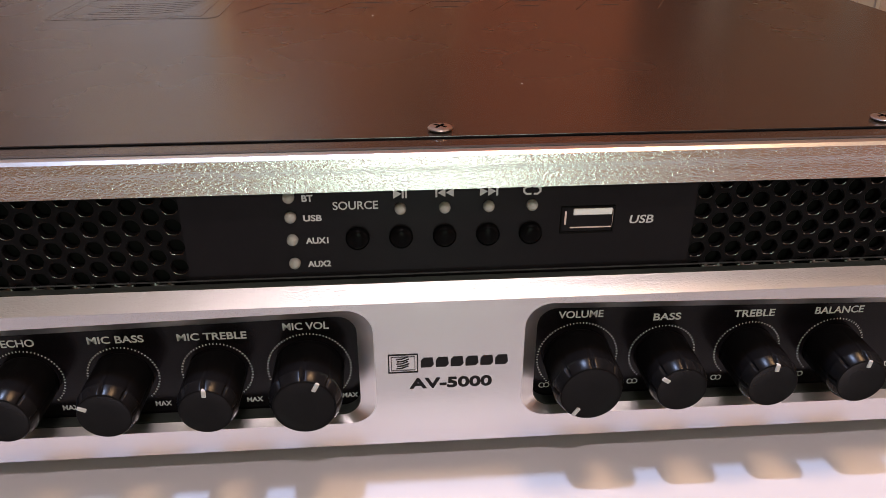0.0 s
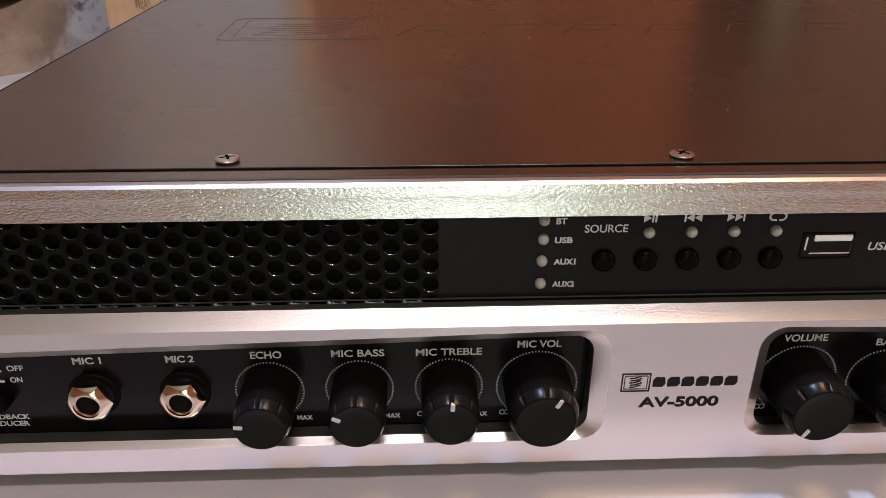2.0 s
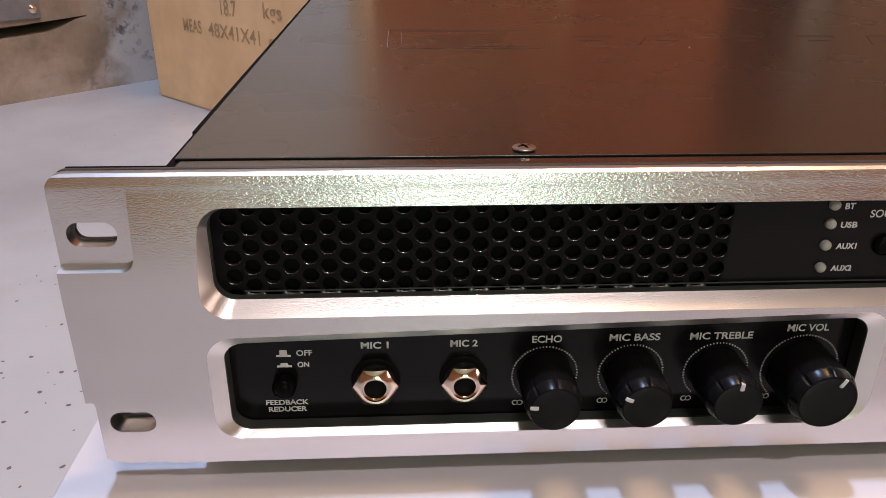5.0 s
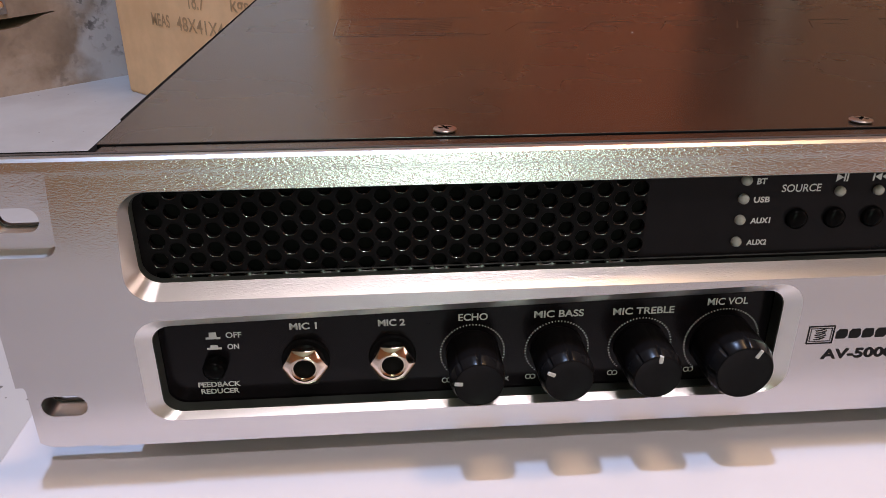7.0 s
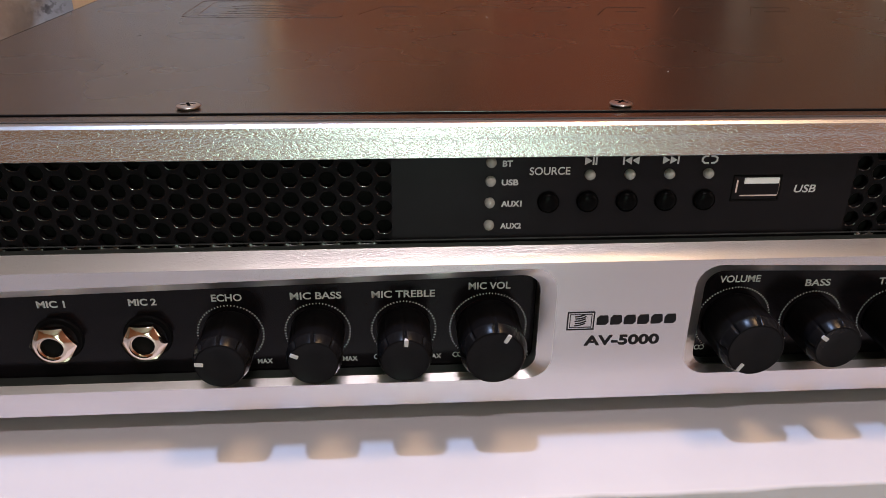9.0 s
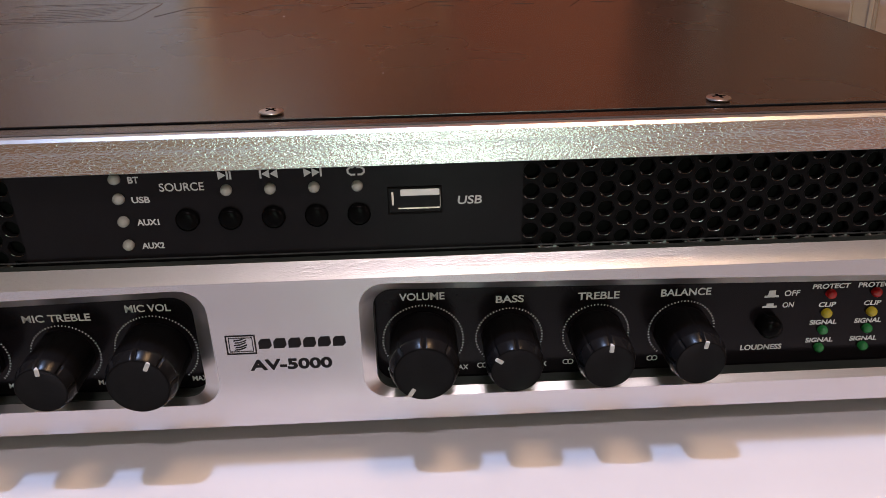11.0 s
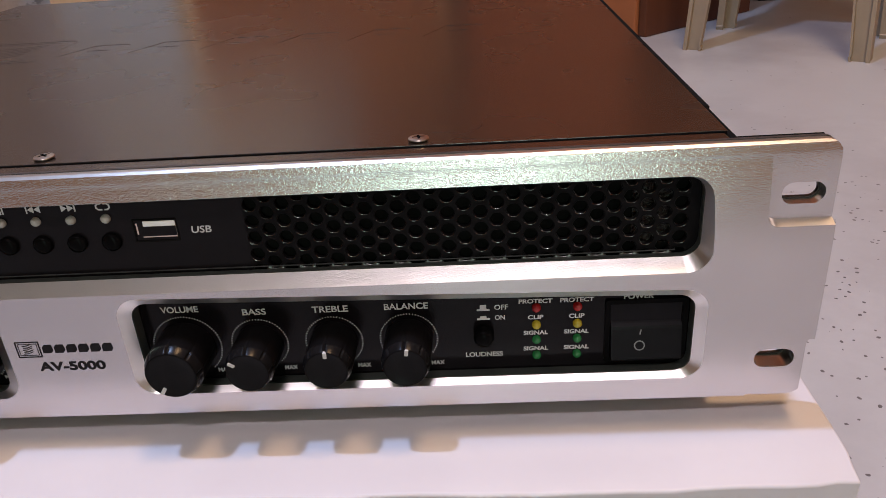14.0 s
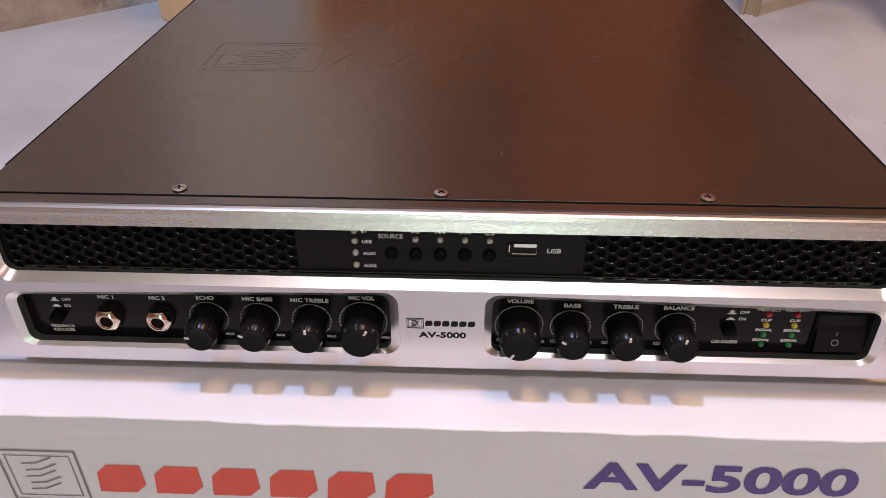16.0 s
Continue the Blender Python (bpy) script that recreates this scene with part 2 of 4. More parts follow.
def terrazzo():
    m = material("speckled_floor_tile", (0.41, 0.415, 0.42), 0.32, vary=0.06, scale=5, second=(0.325, 0.32, 0.325), mix_scale=2.2, bump=0.12, bump_scale=22, bump_dist=0.002, rough_vary=0.06)
    n, l = m.node_tree.nodes, m.node_tree.links
    p = n["Principled BSDF"]
    old = p.inputs["Base Color"].links[0].from_socket
    tc = n.new("ShaderNodeTexCoord")
    wob = n.new("ShaderNodeTexNoise")
    wob.inputs["Scale"].default_value = 120
    l.new(tc.outputs["Object"], wob.inputs["Vector"])
    add = n.new("ShaderNodeVectorMath")
    add.operation = "MULTIPLY_ADD"
    l.new(wob.outputs["Color"], add.inputs[0])
    add.inputs[1].default_value = (0.004, 0.004, 0.004)
    l.new(tc.outputs["Object"], add.inputs[2])
    v = n.new("ShaderNodeTexVoronoi")
    v.inputs["Scale"].default_value = 150
    l.new(add.outputs[0], v.inputs["Vector"])
    sep = n.new("ShaderNodeSeparateColor")
    l.new(v.outputs["Color"], sep.inputs[0])
    size = n.new("ShaderNodeMapRange")
    size.inputs[1].default_value, size.inputs[2].default_value, size.inputs[3].default_value, size.inputs[4].default_value = 0.4, 1.0, 0.07, 0.23
    l.new(sep.outputs[0], size.inputs[0])
    less = n.new("ShaderNodeMath")
    less.operation = "LESS_THAN"
    l.new(v.outputs["Distance"], less.inputs[0])
    l.new(size.outputs[0], less.inputs[1])
    some = n.new("ShaderNodeMath")
    some.operation = "GREATER_THAN"
    l.new(sep.outputs[0], some.inputs[0])
    some.inputs[1].default_value = 0.50
    both = n.new("ShaderNodeMath")
    both.operation = "MULTIPLY"
    l.new(less.outputs[0], both.inputs[0])
    l.new(some.outputs[0], both.inputs[1])
    far = n.new("ShaderNodeVectorMath")
    far.operation = "DISTANCE"
    l.new(tc.outputs["Object"], far.inputs[0])
    far.inputs[1].default_value = (0.15, -0.10, FLOOR)
    near = n.new("ShaderNodeMapRange")
    near.inputs[1].default_value, near.inputs[2].default_value, near.inputs[3].default_value, near.inputs[4].default_value = 0.42, 0.80, 0.0, 0.96
    l.new(far.outputs["Value"], near.inputs[0])
    fewer = n.new("ShaderNodeMath")
    fewer.operation = "GREATER_THAN"
    l.new(sep.outputs[1], fewer.inputs[0])
    l.new(near.outputs[0], fewer.inputs[1])
    rare = n.new("ShaderNodeMath")
    rare.operation = "MULTIPLY"
    l.new(both.outputs[0], rare.inputs[0])
    l.new(fewer.outputs[0], rare.inputs[1])
    mx = n.new("ShaderNodeMix")
    mx.data_type = "RGBA"
    l.new(rare.outputs[0], mx.inputs[0])
    l.new(old, mx.inputs[6])
    mx.inputs[7].default_value = (0.10, 0.09, 0.09, 1)
    l.new(mx.outputs[2], p.inputs["Base Color"])
    return m


TILE = terrazzo()


# ---- builders ----
def thing(name, label, category, at=(0, 0, 0), turn=0.0, group=""):
    ob = new(name)
    ob.matrix_basis = pose(*at, 0, 0, turn)
    ob.empty_display_size = 0.05
    return tagged(ob, label, category, group)


def world_of(ob):
    m = ob.matrix_basis.copy()
    if ob.parent:
        m = world_of(ob.parent) @ ob.matrix_parent_inverse @ m
    return m


def part(name, bm, mat, parent=None, label="", at=None, smooth=False):
    """One mesh object under a thing or a part; its mesh is given in the world's metres, or about the pose at."""
    if isinstance(bm, bpy.types.Mesh):
        me = bm
    else:
        me = bpy.data.meshes.new(name)
        bmesh.ops.recalc_face_normals(bm, faces=bm.faces)
        bm.to_mesh(me)
        bm.free()
        if smooth:
            for f in me.polygons:
                f.use_smooth = True
            me.set_sharp_from_angle(angle=radians(35))
        me.materials.append(mat)
    ob = new(name, me)
    if at is not None:
        ob.matrix_basis = at
    if parent is not None:
        ob.parent = parent
        ob.matrix_parent_inverse = world_of(parent).inverted()
    return tagged(ob, label)


def box(x0, x1, y0, y1, z0, z1, bevel=0.0, seg=2, bm=None):
    bm = bm or bmesh.new()
    made = bmesh.ops.create_cube(bm, size=1.0, matrix=Matrix.Translation(((x0 + x1) / 2, (y0 + y1) / 2, (z0 + z1) / 2)) @ Matrix.Diagonal((x1 - x0, y1 - y0, z1 - z0, 1)))
    if bevel:
        edges = list({e for v in made["verts"] for e in v.link_edges})
        bmesh.ops.bevel(bm, geom=edges, offset=bevel, segments=seg, profile=0.6, affect="EDGES")
    return bm


def revolve(profile, steps=32, flute=0.0, flutes=0):
    """A body of revolution about the y axis; profile rows (radius, y) from the back to the front."""
    bm = bmesh.new()
    rings = []
    for r, y, *wavy in profile:
        ring = []
        for k in range(steps):
            a = 2 * math.pi * k / steps
            rr = r * (1 + (flute * math.cos(flutes * a) if wavy else 0))
            ring.append(bm.verts.new((rr * math.sin(a), y, rr * math.cos(a))))
        rings.append(ring)
    for a, b in zip(rings, rings[1:]):
        for k in range(steps):
            bm.faces.new((a[k], a[(k + 1) % steps], b[(k + 1) % steps], b[k]))
    bm.faces.new(rings[0])
    bm.faces.new(rings[-1])
    return bm


def rounded(x0, x1, z0, z1, r, steps=6):
    pts = []
    for cx, cz, a0 in ((x1 - r, z1 - r, 0), (x0 + r, z1 - r, 90), (x0 + r, z0 + r, 180), (x1 - r, z0 + r, 270)):
        for k in range(steps + 1):
            a = radians(a0 + 90 * k / steps)
            pts.append((cx + r * math.cos(a), cz + r * math.sin(a)))
    return pts


def prism(front, y0, back=None, y1=0.01, bm=None):
    """A prism between two outlines of (x, z) points at y0 and y1."""
    bm = bm or bmesh.new()
    back = back or front
    a = [bm.verts.new((x, y0, z)) for x, z in front]
    b = [bm.verts.new((x, y1, z)) for x, z in back]
    n = len(a)
    for k in range(n):
        bm.faces.new((a[k], a[(k + 1) % n], b[(k + 1) % n], b[k]))
    bm.faces.new(a)
    bm.faces.new(b[::-1])
    bmesh.ops.recalc_face_normals(bm, faces=bm.faces)
    return bm


def bake(bm, cutters):
    """The mesh of bm less all cutters."""
    me = bpy.data.meshes.new("blank")
    bmesh.ops.recalc_face_normals(bm, faces=bm.faces)
    bm.to_mesh(me)
    bm.free()
    ob = new("blank", me)
    spare = [ob]
    for c in cutters:
        cm = bpy.data.meshes.new("cutter")
        bmesh.ops.recalc_face_normals(c, faces=c.faces)
        c.to_mesh(cm)
        c.free()
        co = new("cutter", cm)
        spare.append(co)
        mod = ob.modifiers.new("cut", "BOOLEAN")
        mod.operation, mod.object, mod.solver = "DIFFERENCE", co, "EXACT"
    done = bpy.data.meshes.new_from_object(ob.evaluated_get(bpy.context.evaluated_depsgraph_get()))
    for o in spare:
        d = o.data
        bpy.data.objects.remove(o)
        bpy.data.meshes.remove(d)
    return done


def finish(me, mat, angle=30):
    me.materials.clear()
    me.materials.append(mat)
    for f in me.polygons:
        f.use_smooth = True
    me.set_sharp_from_angle(angle=radians(angle))
    return me


def words(body, m, width, height, mat, parent, name="lettering", bold=0.0, lean=0.0, label=""):
    """Printed words, fitted into width x height metres about the pose m, in its xy plane."""
    cu = bpy.data.curves.new("words", "FONT")
    cu.body, cu.resolution_u, cu.offset, cu.shear, cu.size = body, 5, bold, lean, 1.0
    ob = new("words", cu)
    me = bpy.data.meshes.new_from_object(ob.evaluated_get(bpy.context.evaluated_depsgraph_get()))
    bpy.data.objects.remove(ob)
    xs, ys = [v.co.x for v in me.vertices], [v.co.y for v in me.vertices]
    mid = Vector(((min(xs) + max(xs)) / 2, (min(ys) + max(ys)) / 2, 0))
    me.transform(Matrix.Diagonal((width / (max(xs) - min(xs)), height / (max(ys) - min(ys)), 1, 1)) @ Matrix.Translation(-mid))
    me.materials.append(mat)
    return part(name, me, mat, parent, label, m)


def print_at(x, z, y):
    """The pose of print on a face that looks to -y."""
    return pose(x, y, z, 90, 0, 0)


def ribbon(points, width, m=None, closed=False, bm=None):
    """A flat line of that width through points (x, y) at z = 0."""
    bm = bm or bmesh.new()
    pts = [Vector((*p, 0)) for p in points]
    n = len(pts)
    rails = []
    for k, p in enumerate(pts):
        a = (p - pts[k - 1]).normalized() if k or closed else None
        b = (pts[(k + 1) % n] - p).normalized() if k < n - 1 or closed else None
        d = ((a or b) + (b or a)).normalized()
        side = Vector((-d.y, d.x, 0)) * width / 2 / max(0.4, d.dot(a or b))
        rails.append((bm.verts.new(p - side), bm.verts.new(p + side)))
    for k in range(n if closed else n - 1):
        (a, b), (c, d) = rails[k], rails[(k + 1) % n]
        bm.faces.new((a, c, d, b))
    if m is not None:
        bm.transform(m)
    return bm


def polygon(points, m=None, bm=None):
    bm = bm or bmesh.new()
    vs = [bm.verts.new((x, y, 0)) for x, y in points]
    bm.faces.new(vs)
    if m is not None:
        bmesh.ops.transform(bm, matrix=m, verts=vs)
    return bm


# ---- the room ----
def room_box(name, u0, u1, v0, v1, z0, z1, mat, label, category):
    """A slab of the setting, in the room's own axes."""
    ob = part(name, box(u0, u1, v0, v1, z0, z1), mat, at=ROOM)
    return tagged(ob, label, category, kind="structure")


TOP = FLOOR + 2.5
room_box("floor", -3.7, 2.9, -2.9, 1.316, FLOOR - 0.1, FLOOR, TILE, "pale grey floor with small dark specks", "floor")
crack = prism([(-0.10, 0.082), (0.12, 0.092), (0.211, 0.0945), (0.250, 0.0968), (0.268, 0.1025), (0.290, 0.1115), (0.308, 0.1145), (0.306, 0.1158), (0.278, 0.1140), (0.214, 0.1108), (0.10, 0.108), (-0.10, 0.101)], 1.20, None, 1.305)
crack.transform(Matrix.Translation((0, 0, FLOOR)))
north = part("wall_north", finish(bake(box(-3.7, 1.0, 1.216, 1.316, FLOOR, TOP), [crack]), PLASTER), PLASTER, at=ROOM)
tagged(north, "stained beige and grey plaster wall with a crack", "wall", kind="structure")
# out of view; its brown is chosen to tint the lid's reflection
room_box("wall_north_b", 1.0, 2.9, 1.216, 1.316, FLOOR, TOP, BROWNWALL, "unseen dark red-brown stretch of wall, coloured for the lid's reflection", "wall")
# unseen pale board, added to brighten the lid's reflection
room_box("reflection_board", 0.40, 0.86, 1.198, 1.2155, 0.40, 1.25, BOARDPAINT, "unseen off-white board added on the plaster wall for the lid's reflection", "board")
room_box("wall_east", 2.8, 2.9, -2.9, 1.216, FLOOR, TOP, WARMWALL, "warm brown painted wall", "wall")
room_box("wall_west", -3.7, -3.6, -2.8, 1.216, FLOOR, TOP, WARMWALL, "warm brown painted wall", "wall")
room_box("wall_south_a", -3.7, -3.25, -2.9, -2.8, FLOOR, TOP, WARMWALL, "warm brown painted wall beside the doorway", "wall")
room_box("wall_south_b", -2.0, 0.3, -2.9, -2.8, FLOOR, TOP, WARMWALL, "warm brown painted wall between doorway and added fill opening", "wall")
room_box("wall_south_c", 1.5, 2.8, -2.9, -2.8, FLOOR, TOP, WARMWALL, "warm brown painted wall beside the added fill opening", "wall")
room_box("wall_south_d", -3.25, -2.0, -2.9, -2.8, FLOOR + 2.05, TOP, WARMWALL, "warm brown wall above the doorway", "wall")
room_box("wall_south_e", 0.3, 1.5, -2.9, -2.8, FLOOR, 0.5, WARMWALL, "warm brown wall under the added fill opening", "wall")
room_box("wall_south_f", 0.3, 1.5, -2.9, -2.8, 1.7, TOP, WARMWALL, "warm brown wall above the added fill opening", "wall")
room_box("ceiling", -3.7, 2.9, -2.9, 1.316, TOP, TOP + 0.1, CEIL, "off-white painted ceiling", "ceiling")

for lx, ly, lw in ((-0.34, 0.20, 0.10), (0.52, 0.18, 0.20)):
    lampbox = thing("ceiling_light", "white metal ceiling light fitting", "ceiling light", (lx, ly, TOP), group="ceiling lights")
    part("housing", box(lx - lw, lx + lw, ly - lw, ly + lw, 2.05, TOP, 0.008), CEIL, lampbox)

tube = thing("ceiling_light", "white ceiling fitting for a tube lamp", "ceiling light", (0.10, -1.15, TOP), group="ceiling lights")
part("housing", box(-0.22, 0.42, -1.19, -1.11, 2.04, TOP, 0.008), CEIL, tube)

# ---- white carton under the amplifier ----
carton = thing("carton", "glossy white cardboard carton with red and violet print", "carton", (0, 0.2, FLOOR))
CX0, CX1, CY0, CY1 = -0.2580, 0.2512, -0.0312, 0.44


def carton_mesh():
    bm = box(CX0, CX1, CY0, CY1, FLOOR, CARTON)
    bmesh.ops.subdivide_edges(bm, edges=bm.edges, cuts=71, use_grid_fill=True)
    for v in bm.verts:
        c = v.co
        if c.z > CARTON - 0.012 and c.y < 0.0:
            wave = 0.0016 * noise.noise(Vector((c.x * 9, 3.1, 0))) + 0.0006 * noise.noise(Vector((c.x * 40, 8.2, 0))) + 0.00045 * noise.noise(Vector((c.x * 120, 2.7, c.z * 90)))
            c.y += wave
            if c.y < CY0 + 0.006:
                c.z += wave * 0.5
        if c.z > CARTON - 0.0005 and c.y < CY0 + 0.004:
            c.z -= 0.0009
        if c.z > CARTON - 0.012 and c.x > 0.2:
            dent = 0.0014 * noise.noise(Vector((c.y * 22, 5.3, c.z * 60)))
            c.x += dent
            if c.x > CX1 - 0.004:
                c.z += 0.6 * dent - 0.0006
        if abs(c.x) > 0.24 and c.y < CY0 + 0.01 and c.z > CARTON - 0.01:
            c.y += 0.0022
            c.z -= 0.0012
    return bm


body = part("body", carton_mesh(), CARD, carton, smooth=True)
bv = body.modifiers.new("round", "BEVEL")
bv.width, bv.segments, bv.limit_method, bv.angle_limit = 0.0022, 3, "ANGLE", radians(50)
CF = CY0 - 0.0004
words("AV-5000", print_at(0.1372, -0.0390, CF), 0.131, 0.0198, VIOLET, carton, bold=0.03, lean=-0.02, label="violet model number")


def letter_shapes(x0, x1, z0, z1, count, gap, lean, m, mat, parent, name, label):
    """A row of plain leaning blocks."""
    w = (x1 - x0 - gap * (count - 1)) / count
    for k in range(count):
        a = x0 + k * (w + gap)
        notch = 0.22 * w
        h = z1 - z0
        pts = [(a, z0), (a + w - notch, z0), (a + w, z0 + 0.3 * h), (a + w - notch * 0.4, z1), (a + notch, z1), (a, z1 - 0.3 * h)]
        pts = [(x + lean * (z - z0), z) for x, z in pts]
        part(name, polygon(pts, m), mat, parent, label if k == 0 else "")


letter_shapes(-0.1734, -0.0025, -0.0622, -0.0418, 6, 0.005, 0.1, pose(0, CF, 0, 90), RED, carton, "printed_block", "red printed block")


def emblem(x0, x1, z0, z1, line, m, mat, parent, strokes=5):
    """A double frame with slanting strokes inside."""
    bm = ribbon([(x0, z0), (x1, z0), (x1, z1), (x0, z1)], line, closed=True)
    w, h = x1 - x0, z1 - z0
    i = 0.09 * w
    ribbon([(x0 + i, z0 + i), (x1 - i, z0 + i), (x1 - i, z1 - i), (x0 + i, z1 - i)], line * 0.5, closed=True, bm=bm)
    for k in range(strokes):
        b = z0 + h * (0.22 + 0.13 * k)
        a = x0 + w * (0.26 + 0.03 * (k % 2))
        ribbon([(a, b), (a + 0.2 * w, b + 0.02 * h), (a + 0.42 * w, b + 0.14 * h)], line * 0.8, bm=bm)
    bm.transform(m)
    return part("emblem", bm, mat, parent, "framed emblem of plain strokes")


emblem(-0.2200, -0.1802, -0.0700, -0.0332, 0.0012, pose(0, CF, 0, 90), GREY, carton)

# ---- the amplifier ----
amp = thing("amplifier", "silver and black rack power amplifier lying on a white carton", "amplifier", (0, 0.2, CARTON))
IN = 0.008          # the printed plates' depth behind the face
THICK = 0.0075      # the aluminium front's thickness
SLANT = 0.0045      # how deep the slanting sides of its openings go
PX, PZ = 0.2436, 0.0864


def face_y(z):
    """The front is flat below and leans back towards its top."""
    s = max(0.0, (z - 0.050) / (PZ - 0.050))
    return 0.0044 * s * s


def front_blank():
    """Outline with rounded corners, cut into strips along z."""
    bm = bmesh.new()
    zs = sorted({round(PZ * k / 32, 6) for k in range(33)} | {0.0004, 0.0012, 0.0025, 0.0040, 0.0047, 0.0060, 0.0068, PZ - 0.0004, PZ - 0.0007, PZ - 0.0012, PZ - 0.0025})
    rows = []
    for z in zs:
        d = min(z, PZ - z)
        r = 0.0068 if z < 0.03 else 0.004
        inset = r - math.sqrt(max(0, r * r - (r - d) ** 2)) if d < r else 0.0
        x = PX - inset
        f = face_y(z) + 1.1 * max(0.0, z - (PZ - 0.0007))
        rows.append([bm.verts.new(c) for c in ((-x, f, z), (x, f, z), (x, THICK, z), (-x, THICK, z))])
    for a, b in zip(rows, rows[1:]):
        for k in range(4):
            bm.faces.new((a[k], a[(k + 1) % 4], b[(k + 1) % 4], b[k]))
    bm.faces.new(rows[0][::-1])
    bm.faces.new(rows[-1])
    return bm


def taper(line, z0, z1, top):
    """The lower openings grow lower towards the ears."""
    return [(x, z0 + (z - z0) * (z1 - 0.0235 * (abs(x) - 0.02) - z0) / (z1 - z0)) for x, z in line]


def swell(line, by):
    """An outline moved outwards on all sides."""
    xs, zs = [p[0] for p in line], [p[1] for p in line]
    cx, cz, w, h = (min(xs) + max(xs)) / 2, (min(zs) + max(zs)) / 2, max(xs) - min(xs), max(zs) - min(zs)
    return [(cx + (x - cx) * (1 + 2 * by / w), cz + (z - cz) * (1 + 2 * by / h)) for x, z in line]


def opening(x0, x1, z0, z1, ix0, ix1, iz0, iz1, depth, r=0.0075, ri=0.0055):
    """A cutter for an opening with slanting sides: the outline at the face and the one at the back, and beyond both."""
    front, back = rounded(x0, x1, z0, z1, r), rounded(ix0, ix1, iz0, iz1, ri)
    if z1 < 0.06:
        front, back = taper(front, z0, z1, z1), taper(back, iz0, iz1, z1)
    d = 0.01 / depth
    fore = [(f[0] + (f[0] - b[0]) * d, f[1] + (f[1] - b[1]) * d) for f, b in zip(front, back)]
    bm = bmesh.new()
    rows = [[bm.verts.new((x, y, z)) for x, z in line] for line, y in ((fore, -0.01), (back, depth), (swell(back, 0.0018), depth + 0.0004), (swell(back, 0.0018), 0.02))]
    n = len(front)
    for a, b in zip(rows, rows[1:]):
        for k in range(n):
            bm.faces.new((a[k], a[(k + 1) % n], b[(k + 1) % n], b[k]))
    bm.faces.new(rows[0]), bm.faces.new(rows[-1][::-1])
    return bm


SLOTS = [(-0.2343, 0.0705), (0.2343, 0.0705), (-0.2320, 0.0143), (0.2320, 0.0143)]


def slot(x, z, y0, y1, grow=0.0):
    return prism(rounded(x - 0.0063 - grow, x + 0.0063 + grow, z - 0.0034 - grow, z + 0.0034 + grow, 0.0033 + grow), y0, None, y1)


UP = (-0.2086, 0.2090, 0.0472, 0.0788, -0.2057, 0.2062, 0.0507, 0.0769, 0.0045)
LO_L = (-0.2090, -0.0194, 0.0081, 0.0456, -0.2050, -0.0238, 0.0096, 0.0426, 0.0022)
LO_R = (0.0212, 0.2092, 0.0080, 0.0456, 0.0249, 0.2059, 0.0096, 0.0426, 0.0022)
cutters = [opening(*UP), opening(*LO_L), opening(*LO_R)]
for sx in (-1, 1):
    a, b = sorted((sx * 0.2240, sx * 0.26))
    cutters.append(prism(rounded(a, b, 0.0574, 0.105, 0.0035), -0.01, rounded(a, b, 0.0624, 0.105, 0.0035), 0.0036))
    cutters.append(prism(rounded(a, b, -0.02, 0.0215, 0.0035), -0.01, None, 0.0006))
    a, b = sorted((sx * 0.2414, sx * 0.26))
    cutters.append(prism(rounded(a, b, -0.02, 0.0215, 0.0018), -0.01, None, 0.02))
for x, z in SLOTS:
    cutters.append(slot(x, z, -0.02, 0.02))
front = finish(bake(front_blank(), cutters), SILVER, 24)
front.materials.append(EDGE)
front.materials.append(COARSE)
for f in front.polygons:
    if 0.0001 < f.center.y < SLANT + 0.0001 and abs(f.center.x) < 0.2095 and f.normal.y > -0.92 and f.center.z < 0.0786 and f.normal.z < 0.45:
        f.material_index = 1
    elif f.normal.z > 0.2 and f.center.z > PZ - 0.0008 or abs(f.normal.y) < 0.4 and 0.225 < abs(f.center.x) < 0.2412 and f.center.z < 0.075:
        f.material_index = 1
    elif 0.0001 < f.center.y < SLANT + 0.0001 and abs(f.center.x) < 0.2095 and f.normal.z >= 0.45 and f.center.z < 0.06:
        f.material_index = 2
panel = part("front_panel", front, SILVER, amp, "sandblasted silver aluminium front with bevelled openings")

back = prism(rounded(-PX + 0.0002, PX - 0.0002, 0.001, PZ + 0.0002, 0.004), THICK + 0.0001, None, THICK + 0.0014)
holes = [slot(x, z, 0.0, 0.02, -0.0006) for x, z in SLOTS]
for o in (UP, LO_L, LO_R):
    line = swell(rounded(*o[4:8], 0.0055), 0.0018)
    holes.append(prism(taper(line, o[6], o[7], o[7]) if o[7] < 0.06 else line, 0.0, None, 0.02))
part("rack_plate", finish(bake(back, holes), STEEL), STEEL, amp, "dark steel plate behind the front")

